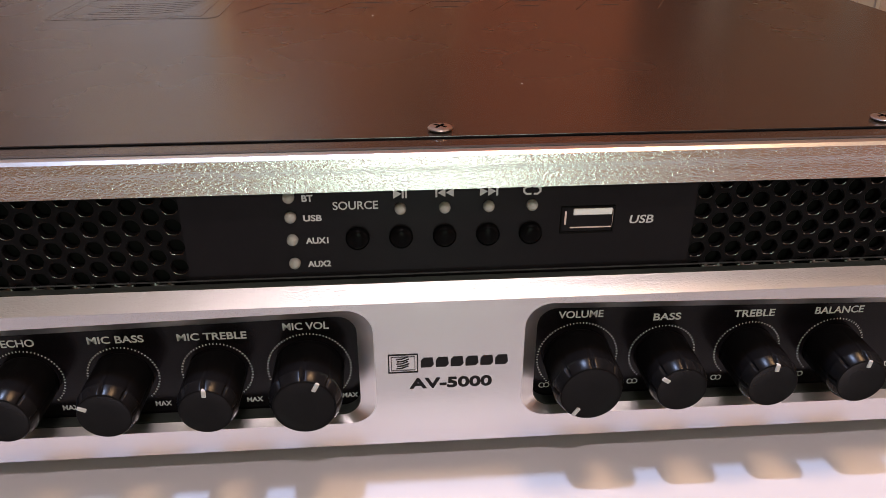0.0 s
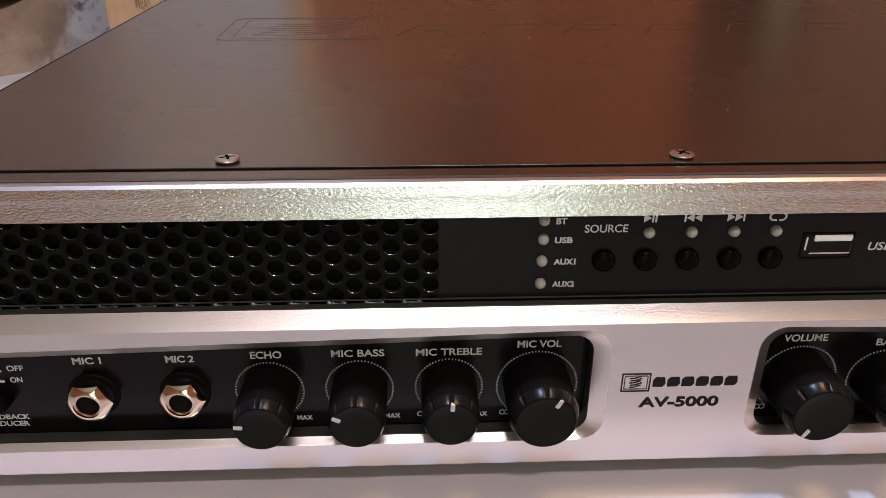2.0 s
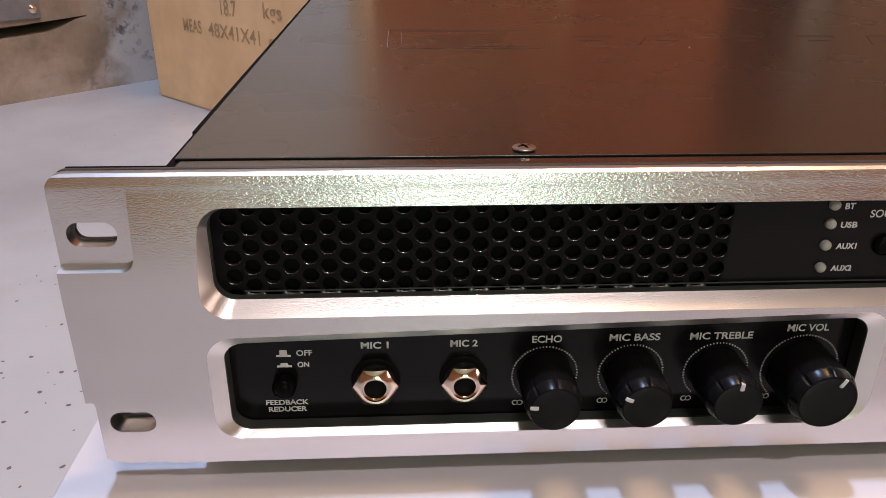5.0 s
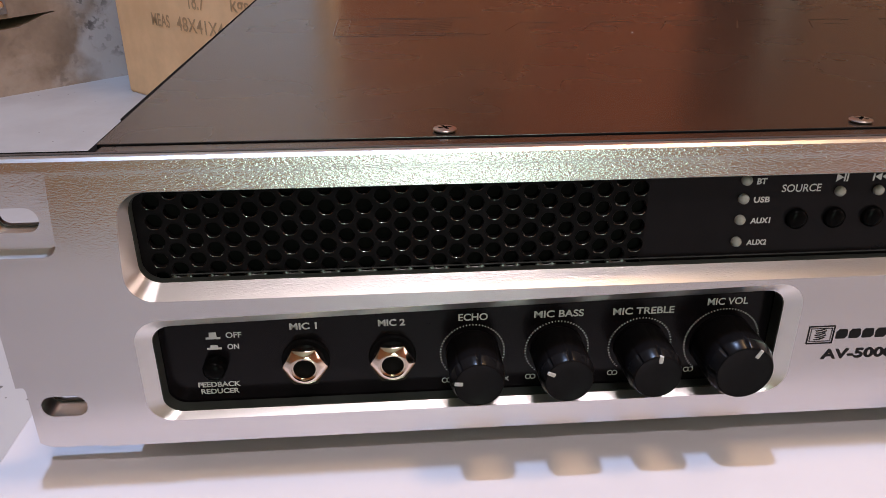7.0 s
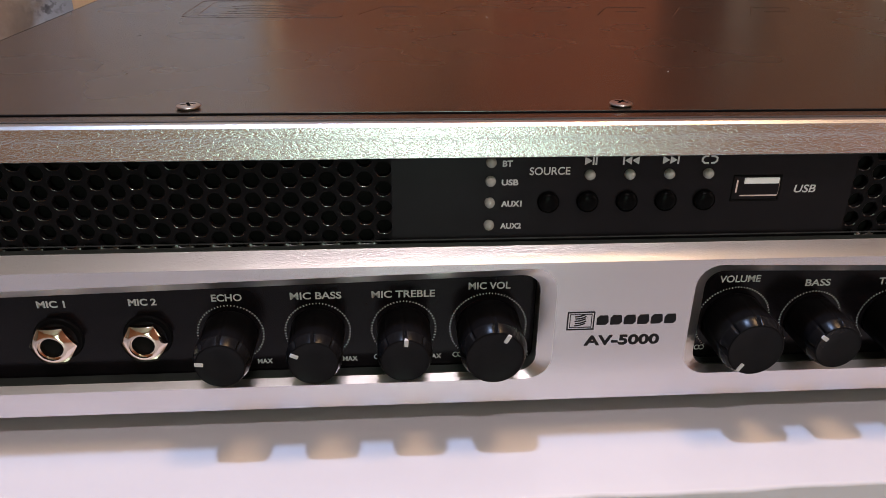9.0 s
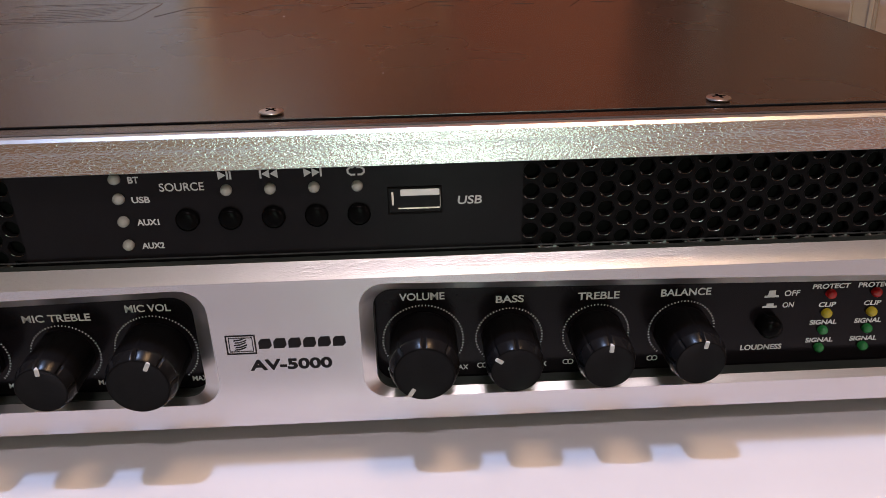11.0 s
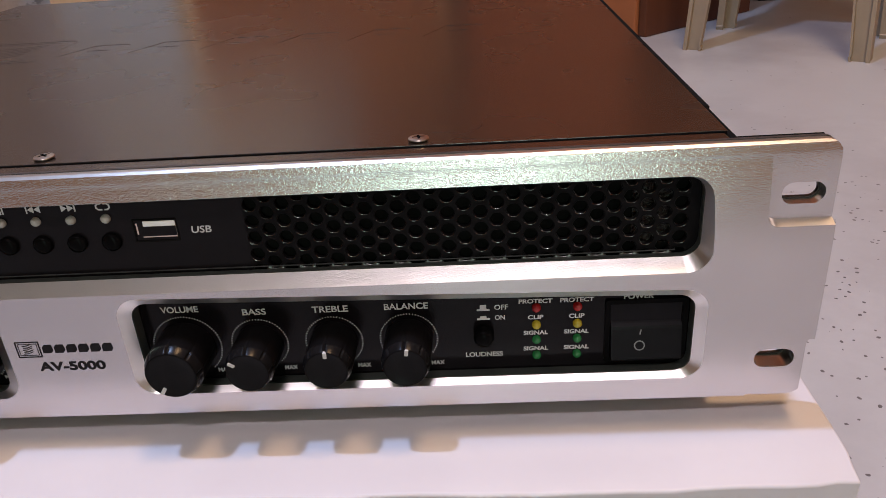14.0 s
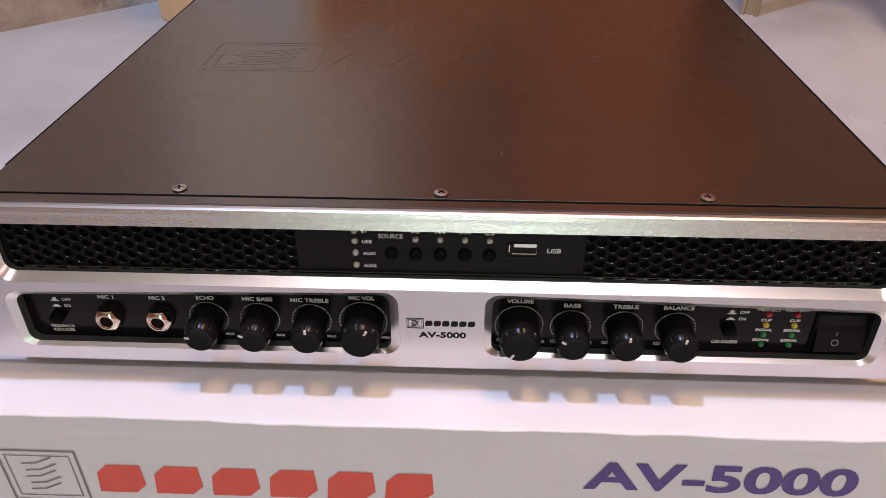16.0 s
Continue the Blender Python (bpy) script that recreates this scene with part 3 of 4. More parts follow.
# chassis, bracket and lid
part("chassis", box(-0.2150, 0.2150, 0.0110, 0.40, 0.0005, 0.0838, 0.001, 1), DARK, amp, "black steel case")
part("front_bracket", box(-0.2140, 0.2140, THICK + 0.0015, 0.0170, 0.0820, 0.0856, 0.0005, 2), LID, amp, "dark brown folded strip")
LZ = 0.0860
lid = part("lid", box(-0.2153, 0.2150, 0.0178, 0.402, LZ - 0.0013, LZ, 0.0002, 2), LID, amp, "black coated steel lid")
for sx in (-1, 1):
    x0, x1 = sorted((sx * 0.2156, sx * 0.2177))
    part("side_flange", box(x0, x1, 0.046, 0.402, 0.012, LZ - 0.0007, 0.0003, 1), DARK, lid, "black folded side of the lid")
    x0, x1 = sorted((sx * 0.2145, sx * 0.2174))
    part("corner_bracket", box(x0, x1, THICK + 0.0015, 0.046, 0.004, 0.0850, 0.0006, 1), DARK, amp, "black folded corner")
    x0, x1 = sorted((sx * 0.2140, sx * 0.2402))
    part("ear_backing", box(x0, x1, THICK + 0.0015, THICK + 0.0026, 0.078, PZ + 0.0003, 0.0003, 1), DARK, amp, "black steel edge behind the ear")
# a black strip stands in for the shade in the lid's front gap
part("gap_shade", box(-0.2150, 0.2147, 0.0171, 0.0177, LZ - 0.0026, LZ - 0.0001), DARK, lid, "black strip for the shaded gap along the lid's front edge")
for fx in (-0.18, 0.18):
    for fy in (0.05, 0.36):
        foot = revolve([(0.009, 0), (0.009, 0.007), (0.0075, 0.0095)], 20)
        part("rubber_foot", foot, BLACK, amp, "short black rubber foot", pose(fx, fy, 0.0005, -90, 0, 0))


def screw_mesh():
    bm = revolve([(0.0030, 0), (0.0037, 0.0005), (0.0039, 0.0008), (0.0037, 0.0011), (0.0026, 0.0014), (0.0012, 0.0015)], 24)
    me = bake(bm, [box(-0.0023, 0.0023, 0.0008, 0.003, -0.0005, 0.0005), box(-0.0005, 0.0005, 0.0008, 0.003, -0.0023, 0.0023)])
    finish(me, SCREWM, 25)
    # the cross recess takes the dark material, painting in its shade
    me.materials.append(DARK)
    for f in me.polygons:
        if f.center.xz.length < 0.0024 and 0.0007 < f.center.y < 0.00138:
            f.material_index = 1
    return me


SCREW = screw_mesh()
for x, turn in ((-0.1218, 20), (0.0, 50), (0.1212, 10)):
    part("screw", SCREW, SCREWM, lid, "nickel cross-head screw", pose(x, 0.0226, LZ, 90, 0, 0) @ pose(0, 0, 0, 0, turn, 0) @ Matrix.Scale(0.86, 4))

# engraved word and emblem on the lid
def ridge(points, width=0.0009, height=0.00016, closed=False, bm=None):
    """A raised line with two sloping sides, on the lid."""
    bm = bm or bmesh.new()
    pts = [Vector((*p, 0)) for p in points]
    n = len(pts)
    rails = []
    for k, p in enumerate(pts):
        a = (p - pts[k - 1]).normalized() if k or closed else None
        b = (pts[(k + 1) % n] - p).normalized() if k < n - 1 or closed else None
        d = ((a or b) + (b or a)).normalized()
        side = Vector((-d.y, d.x, 0)) * width / 2
        rails.append([bm.verts.new(p + o + Vector((0, 0, LZ + h))) for o, h in ((-side, -0.00002), (Vector(), height), (side, -0.00002))])
    for k in range(n if closed else n - 1):
        r0, r1 = rails[k], rails[(k + 1) % n]
        for j in range(2):
            bm.faces.new((r0[j], r1[j], r1[j + 1], r0[j + 1]))
    return bm


def soft_frame(x0, x1, y0, y1, r):
    return [(x, y) for x, y in rounded(x0, x1, y0, y1, r, 4)]


bm = ridge(soft_frame(-0.1612, -0.0872, 0.1795, 0.2335, 0.005), closed=True)
ridge(soft_frame(-0.1545, -0.0948, 0.1838, 0.2292, 0.003), 0.0006, 0.0001, closed=True, bm=bm)
part("engraved_emblem", bm, GROOVE, lid, "finely engraved emblem frame")
for k in range(6):
    y = 0.190 + 0.0052 * k
    part("engraved_stroke", ridge([(-0.146 + 0.003 * (k % 3), y + 0.002), (-0.132, y), (-0.118, y + 0.002), (-0.105 + 0.0008 * k, y + 0.008)], 0.0008, 0.00012), GROOVE, lid)
for k in range(6):
    a = -0.0815 + 0.0386 * k
    bm = ridge([(a + 0.002, 0.1890), (a + 0.013, 0.2135), (a + 0.030, 0.2138), (a + 0.033, 0.2110)])
    ridge([(a + 0.014, 0.2000), (a + 0.025, 0.2000)], bm=bm)
    part("engraved_block", bm, GROOVE, lid)

def dust():
    """Fine pale specks lying on the lid."""
    rnd = random.Random(11)
    bm = bmesh.new()
    for k in range(11):
        x, y, r = rnd.uniform(-0.20, 0.20), rnd.uniform(0.03, 0.30), rnd.uniform(0.00022, 0.0005)
        a = rnd.uniform(0, 3)
        ring = [bm.verts.new((x + r * rnd.uniform(0.6, 1.3) * math.cos(a + i * 1.047), y + r * rnd.uniform(0.6, 1.3) * math.sin(a + i * 1.047), LZ + 0.00003)) for i in range(6)]
        peak = bm.verts.new((x, y, LZ + 0.00003 + 0.5 * r))
        for i in range(6):
            bm.faces.new((ring[i], ring[(i + 1) % 6], peak))
        bm.faces.new(ring[::-1])
    return bm


tagged(part("dust", dust(), INK), "pale specks of dust lying on the black lid", "dust", kind="stuff")

# ---- upper plate: two grilles and the source panel ----
UZ0, UZ1 = 0.0502, 0.0800
part("inner_wire_cloth", box(0.1860, 0.1985, 0.0100, 0.0108, 0.0530, 0.0780, 0.0002, 1), GLINT, amp, "bright wire cloth behind the grille")
PITCH, STEP = 0.00572, 0.00509      # the grille's holes: apart in a column, and column from column


def grille_mesh(x0, x1, first):
    bm = bmesh.new()
    r = 0.00224
    for c in range(-1, int((x1 - x0) / STEP) + 3):
        for k in range(-1, 6):
            cx, cz = first + c * STEP, 0.0557 + PITCH * k + (PITCH / 2 if c % 2 else 0)
            corner = [(2 * STEP / 3, 0), (STEP / 3, PITCH / 2), (-STEP / 3, PITCH / 2), (-2 * STEP / 3, 0), (-STEP / 3, -PITCH / 2), (STEP / 3, -PITCH / 2)]
            rim = []
            for a, b in zip(corner, corner[1:] + corner[:1]):
                rim += [(a[0] + (b[0] - a[0]) * k_ / 3, a[1] + (b[1] - a[1]) * k_ / 3) for k_ in range(3)]
            o, i, m, d = [], [], [], []
            for x, z in rim:
                h = math.hypot(x, z)
                w = r * (0.97 + 0.03 * math.cos(6 * math.atan2(z, x)))
                o.append(bm.verts.new((cx + x, IN, cz + z)))
                i.append(bm.verts.new((cx + x / h * (w + 0.00018), IN + 0.00002, cz + z / h * (w + 0.00018))))
                m.append(bm.verts.new((cx + x / h * w, IN + 0.00016, cz + z / h * w)))
                d.append(bm.verts.new((cx + x / h * w, IN + 0.0018, cz + z / h * w)))
            for q in range(18):
                t = (q + 1) % 18
                # only the lower lips take the brighter glint metal
                lit_lip = 1 if rim[q][1] + rim[t][1] < -1.6 * r else 0
                for a, b, slot_ in ((o, i, 0), (i, m, lit_lip), (m, d, 0)):
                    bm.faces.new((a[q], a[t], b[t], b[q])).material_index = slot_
    for co, no in (((x0, 0, 0), (-1, 0, 0)), ((x1, 0, 0), (1, 0, 0)), ((0, 0, UZ0), (0, 0, -1)), ((0, 0, UZ1), (0, 0, 1))):
        bmesh.ops.bisect_plane(bm, geom=bm.verts[:] + bm.edges[:] + bm.faces[:], dist=1e-6, plane_co=co, plane_no=no, clear_outer=True)
    bmesh.ops.remove_doubles(bm, verts=bm.verts, dist=1e-5)
    # the sheet's foot is bent a little forward; brighter metal paints in its highlights
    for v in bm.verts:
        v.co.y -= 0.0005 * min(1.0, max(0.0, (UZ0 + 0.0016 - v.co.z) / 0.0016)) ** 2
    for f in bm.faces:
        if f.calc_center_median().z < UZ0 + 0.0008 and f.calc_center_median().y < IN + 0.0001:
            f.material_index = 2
    return bm


def margin(x0, x1):
    """The plain strip of plate beside a grille."""
    return box(x0, x1, IN, IN + 0.0018, UZ0, UZ1)


GX0, GX1 = -0.0663, 0.0660
for x0, x1, first in ((-0.2034, GX0, -0.2009), (GX1, 0.2030, 0.0683)):
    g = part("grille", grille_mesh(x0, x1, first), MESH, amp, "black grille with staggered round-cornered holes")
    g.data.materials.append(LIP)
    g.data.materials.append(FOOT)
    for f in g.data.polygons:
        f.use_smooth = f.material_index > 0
part("plate_margin", margin(-0.2075, -0.2034), MESH, amp)
part("plate_margin", margin(0.2030, 0.2075), MESH, amp)
plate = part("source_plate", box(GX0, GX1, IN, IN + 0.002, UZ0, UZ1), PLATE, amp, "black printed plate with buttons and small lamps")


def frame_ring(o, name):
    """The black inner rim between the aluminium and the plate."""
    line = rounded(o[4], o[5], o[6], o[7], 0.0055)
    if o[7] < 0.06:
        line = taper(line, o[6], o[7], o[7])
    drop = 0.0010 if o[7] < 0.06 else 0.0003
    bm = prism(swell(line, 0.0015), o[8] + 0.0005, None, IN - 0.0005)
    hole = prism(swell(line, -0.0001), o[8], [(x, z - (drop if z < o[6] + 0.01 else 0)) for x, z in swell(line, -0.0001)], IN)
    return part(name, finish(bake(bm, [hole]), SURROUND), SURROUND, amp, "black rim round the plate, greenish sheen put into its colour")


T = IN - 0.00012     # print lies just before the plates
for x, z, body_, tx, tw in ((-0.0390, 0.0745, "BT", -0.0344, 0.0028), (-0.0390, 0.0690, "USB", -0.0335, 0.0047), (-0.0390, 0.0626, "AUX1", -0.0328, 0.0058), (-0.0390, 0.0558, "AUX2", -0.0327, 0.0060)):
    words(body_, print_at(tx, z - 0.0005, T), tw, 0.0018, INK, plate, bold=0.032)
LED = revolve([(0.00150, 0.0), (0.00150, -0.0006), (0.00136, -0.0012), (0.0009, -0.0017), (0.0004, -0.0019)], 20)
led_me = bpy.data.meshes.new("led")
LED.to_mesh(led_me)
LED.free()
finish(led_me, LEDW, 60)
LEDS = {}
for key, mm in (("w", LEDW), ("r", LEDR), ("y", LEDY), ("g", LEDG)):
    c = led_me.copy()
    c.materials.clear()
    c.materials.append(mm)
    LEDS[key] = c
for z in (0.0745, 0.0690, 0.0626, 0.0558):
    part("led", LEDS["w"], LEDW, plate, "milky white indicator lamp", pose(-0.0390, IN, z))
BX = (-0.0224, -0.0112, 0.0001, 0.0114, 0.0226)
for x in BX[1:]:
    part("led", LEDS["w"], LEDW, plate, "milky white indicator lamp", pose(x, IN, 0.0705))
btn = revolve([(0.0031, 0.0), (0.0031, -0.0008), (0.0029, -0.0014), (0.0022, -0.0019), (0.0012, -0.0021), (0.0004, -0.00215)], 28)
btn_me = bpy.data.meshes.new("button")
btn.to_mesh(btn_me)
btn.free()
finish(btn_me, BUTTON, 50)
for x in BX:
    part("push_button", btn_me, BUTTON, plate, "round black push button", pose(x, IN, 0.0625))
words("SOURCE", print_at(-0.0225, 0.0717, T), 0.0114, 0.0023, INK, plate, bold=0.014)


def icons():
    y = 0.0745

    def tri(x, w, h, d, bm):
        polygon([(x, y - h / 2), (x + w * d, y), (x, y + h / 2)], bm=bm)

    def bar(x, w, h, bm):
        polygon([(x - w / 2, y - h / 2), (x + w / 2, y - h / 2), (x + w / 2, y + h / 2), (x - w / 2, y + h / 2)], bm=bm)

    m = pose(0, T, 0, 90)
    bm = bmesh.new()
    tri(-0.0129, 0.0021, 0.0024, 1, bm), bar(-0.0105, 0.0005, 0.0024, bm), bar(-0.0097, 0.0005, 0.0024, bm)
    bm.transform(m)
    part("play_symbol", bm, INK, plate)
    bm = bmesh.new()
    bar(-0.0020, 0.0005, 0.0024, bm), tri(0.0003, 0.0020, 0.0024, -1, bm), tri(0.0024, 0.0020, 0.0024, -1, bm)
    bm.transform(m)
    part("rewind_symbol", bm, INK, plate)
    bm = bmesh.new()
    tri(0.0091, 0.0020, 0.0024, 1, bm), tri(0.0112, 0.0020, 0.0024, 1, bm), bar(0.0135, 0.0005, 0.0024, bm)
    bm.transform(m)
    part("forward_symbol", bm, INK, plate)
    x, w, h = 0.0225, 0.0042, 0.0020
    bm = ribbon([(x - 0.0004, y + h / 2), (x - w / 2 + 0.0007, y + h / 2), (x - w / 2, y + h / 5), (x - w / 2, y - h / 5), (x - w / 2 + 0.0007, y - h / 2), (x - 0.0002, y - h / 2)], 0.0005)
    ribbon([(x + 0.0004, y - h / 2), (x + w / 2 - 0.0007, y - h / 2), (x + w / 2, y - h / 5), (x + w / 2, y + h / 5), (x + w / 2 - 0.0007, y + h / 2), (x + 0.0002, y + h / 2)], 0.0005, bm=bm)
    bm.transform(m)
    part("repeat_symbol", bm, INK, plate)


icons()
usb = part("usb_socket", finish(bake(box(0.0303, 0.0447, IN - 0.0003, IN + 0.0015, 0.0618, 0.0697, 0.0002, 1), [box(0.0308, 0.0442, -0.01, IN + 0.0012, 0.0623, 0.0692)]), DARK), DARK, plate, "usb socket in a black cut-out")
part("tongue", box(0.0337, 0.0440, IN - 0.0002, IN + 0.0010, 0.0670, 0.0689, 0.0002, 1), USBW, usb, "white plastic tongue")
part("shell_side", box(0.0314, 0.0319, IN - 0.0002, IN + 0.0010, 0.0645, 0.0683), NICKEL, usb, "nickel side of the shell")
part("shell_bottom", box(0.0330, 0.0440, IN - 0.0001, IN + 0.0010, 0.0633, 0.0637), NICKEL, usb, "nickel lip")
part("shell_side", box(0.0441, 0.0444, IN - 0.0002, IN + 0.0010, 0.0636, 0.0686), NICKEL, usb)
words("USB", print_at(0.0520, 0.0654, T), 0.0064, 0.0024, INK, plate, bold=0.016, lean=0.12)
frame_ring(UP, "upper_rim")
# a grey strip paints in the glint on the rim's back edge
part("lower_edge", box(-0.1985, 0.1995, IN - 0.0005, IN - 0.0001, 0.05135, 0.0516), GREYEDGE, amp, "thin grey strip for the glint along the plate's lower edge")

# ---- lower plates ----
LZ0, LZ1 = 0.0075, 0.0460
mic_plate = part("microphone_plate", box(-0.2068, -0.0210, IN, IN + 0.002, LZ0, LZ1), PANELPLATE, amp, "black printed plate with microphone sockets and knobs")
main_plate = part("main_plate", box(0.0230, 0.2075, IN, IN + 0.002, LZ0, LZ1), PANELPLATE, amp, "black printed plate with knobs, lamps and power switch")
frame_ring(LO_L, "microphone_rim")
frame_ring(LO_R, "main_rim")


def knob_mesh(R):
    """A cylinder with eight grip grooves and a bevelled front."""
    bm = bmesh.new()
    prof = [(0.97, 0.0, 0), (1.0, -0.0007, 0), (1.0, -0.0030, 0.12), (1.0, -0.0128, 0.15), (1.0, -0.0138, 0.6), (0.985, -0.0143, 1), (0.90, -0.0163, 1), (0.865, -0.0169, 0), (0.83, -0.0171, 0), (0.80, -0.0170, 0), (0.25, -0.0168, 0)]
    n = 160
    rings = []
    for q, y, g in prof:
        ring = []
        for k in range(n):
            a = 2 * math.pi * k / n
            rr = R * q * (1 - 0.085 * g * max(0.0, math.cos(8 * a)) ** 18)
            ring.append(bm.verts.new((rr * math.sin(a), y, rr * math.cos(a))))
        rings.append(ring)
    for a, b in zip(rings, rings[1:]):
        for k in range(n):
            bm.faces.new((a[k], a[(k + 1) % n], b[(k + 1) % n], b[k]))
    bm.faces.new(rings[0]), bm.faces.new(rings[-1])
    bmesh.ops.recalc_face_normals(bm, faces=bm.faces)
    me = bpy.data.meshes.new("knob")
    bm.to_mesh(me)
    bm.free()
    finish(me, KNOB, 28)
    me.materials.append(KNOBRIM)
    for f in me.polygons:
        if -0.0170 < f.center.y < -0.0138:
            f.material_index = 1
    return me


KNOBS = {False: knob_mesh(0.0080), True: knob_mesh(0.0097)}


def mark_mesh(R):
    bm = box(-0.00062, 0.00062, -0.01725, -0.0161, R * 0.57, R * 0.87, 0.0002, 1)
    me = bpy.data.meshes.new("pointer")
    bm.to_mesh(me)
    bm.free()
    return finish(me, INK)


MARKS = {False: mark_mesh(0.0080), True: mark_mesh(0.0097)}
KZ = 0.0219


def control(x, big, turn, title, tw, tz, parent):
    k = part("knob", KNOBS[big], KNOB, parent, "large black plastic knob" if big else "small black plastic knob", pose(x, IN, KZ))
    part("pointer", MARKS[big], INK, k, "white pointer line", pose(x, IN, KZ, 0, turn, 0))
    r = 0.0116 if big else 0.0096
    bm = bmesh.new()
    n = 60 if big else 48
    for i in range(n + 1):
        a = radians(-138 + 276 * i / n)
        d, s = Vector((math.sin(a), math.cos(a))), Vector((math.cos(a), -math.sin(a)))
        w, h = 0.00014, 0.00026
        polygon([(r * d.x + i_ * w * s.x + j * h * d.x, r * d.y + i_ * w * s.y + j * h * d.y) for i_, j in ((-1, -1), (1, -1), (1, 1), (-1, 1))], bm=bm)
    bm.transform(pose(x, T, KZ, 90))
    part("scale_ring", bm, INK, parent, "ring of fine white ticks")
    words(title, print_at(x, tz, T), tw, 0.0024, INK, parent, bold=0.022)
    off = 0.0076
    bm = ribbon([(-off + 0.0008 * math.cos(q) - 0.0007, 0.0008 * math.sin(q)) for q in [i * 0.5236 for i in range(12)]], 0.00028, closed=True)
    ribbon([(-off + 0.0008 * math.cos(q) + 0.0007, 0.0008 * math.sin(q)) for q in [i * 0.5236 for i in range(12)]], 0.00028, closed=True, bm=bm)
    bm.transform(pose(x - (0.0014 if big else 0), T, 0.0123, 90))
    part("minimum_symbol", bm, INK, parent)
    words("MAX", print_at(x + (0.0108 if big else 0.0092), 0.0119, T), 0.0045, 0.0017, INK, parent, bold=0.02)


for x, big, turn, title, tw, tz, par in (
        (-0.1146, False, -84, "ECHO", 0.0087, 0.0341, mic_plate), (-0.0890, False, -64, "MIC BASS", 0.0149, 0.0341, mic_plate),
        (-0.0634, False, 3, "MIC TREBLE", 0.0187, 0.0340, mic_plate), (-0.0379, True, 28, "MIC VOL", 0.0125, 0.0361, mic_plate),
        (0.0384, True, 212, "VOLUME", 0.0128, 0.0364, main_plate), (0.0633, False, -55, "BASS", 0.0080, 0.0345, main_plate),
        (0.0887, False, 2, "TREBLE", 0.0120, 0.0345, main_plate), (0.1139, False, 8, "BALANCE", 0.0145, 0.0345, main_plate)):
    control(x, big, turn, title, tw, tz, par)


def jack(x):
    at = pose(x, IN, 0.0219)
    base = part("jack_socket", finish_bm(revolve([(0.0071, 0.0), (0.0071, -0.0004), (0.0068, -0.0008), (0.0050, -0.0009)], 32), KNOB), KNOB, mic_plate, "jack socket with nickel nut", at)
    prof = []
    for k in range(6):
        prof += [(0.0056, -0.0008 - 0.0005 * k), (0.0052, -0.00105 - 0.0005 * k)]
    part("thread", finish_bm(revolve(prof, 32), RIM), RIM, base, "black threaded barrel", at)
    # a hexagonal nut whose front is turned to a cone
    lines = [[], [], [], [], []]
    for k in range(72):
        a = radians(5 * k)
        q = 0.0058 / math.cos(((a + math.pi / 6) % (math.pi / 3)) - math.pi / 6)
        front = -0.0046 - (0.0067 - q) * 0.62
        for line, r, y in zip(lines, (q, q, q - 0.0004, 0.0045, 0.0040), (-0.0034, front + 0.0002, front - 0.0002, -0.0060, -0.0062)):
            line.append((r * math.sin(a), y, r * math.cos(a)))
    nut = bmesh.new()
    rows = [[nut.verts.new(co) for co in line] for line in lines]
    for r0, r1 in zip(rows, rows[1:]):
        for k in range(72):
            nut.faces.new((r0[k], r0[(k + 1) % 72], r1[(k + 1) % 72], r1[k]))
    nut.faces.new(rows[0]), nut.faces.new(rows[-1][::-1])
    bmesh.ops.recalc_face_normals(nut, faces=nut.faces)
    me = bake(nut, [revolve([(0.0036, 0.0), (0.0036, -0.0056), (0.0039, -0.0075)], 32)])
    part("nut", finish(me, NICKEL, 24), NICKEL, base, "nickel hexagonal nut", at)
    bore = revolve([(0.0037, -0.0030), (0.0037, -0.0050), (0.0036, -0.0053), (0.0034, -0.0053)], 32)
    me = bake(bore, [revolve([(0.0032, 0.0), (0.0032, -0.008)], 32)])
    part("sleeve", finish(me, NICKEL, 35), NICKEL, base, "", at)
    part("bore", revolve([(0.0032, -0.0030), (0.0032, -0.0036)], 24), DARK, base, "", at)


def finish_bm(bm, mat, angle=35):
    me = bpy.data.meshes.new("turned")
    bmesh.ops.recalc_face_normals(bm, faces=bm.faces)
    bm.to_mesh(me)
    bm.free()
    return finish(me, mat, angle)


for x, body_ in ((-0.1640, "MIC 1"), (-0.1385, "MIC 2")):
    jack(x)
    words(body_, print_at(x, 0.0333, T), 0.0079, 0.0023, INK, mic_plate, bold=0.032)

sw = finish_bm(revolve([(0.0034, 0.0), (0.0034, -0.0034), (0.0031, -0.0043), (0.0024, -0.0050), (0.0012, -0.0053), (0.0004, -0.0054)], 28), BUTTON, 50)


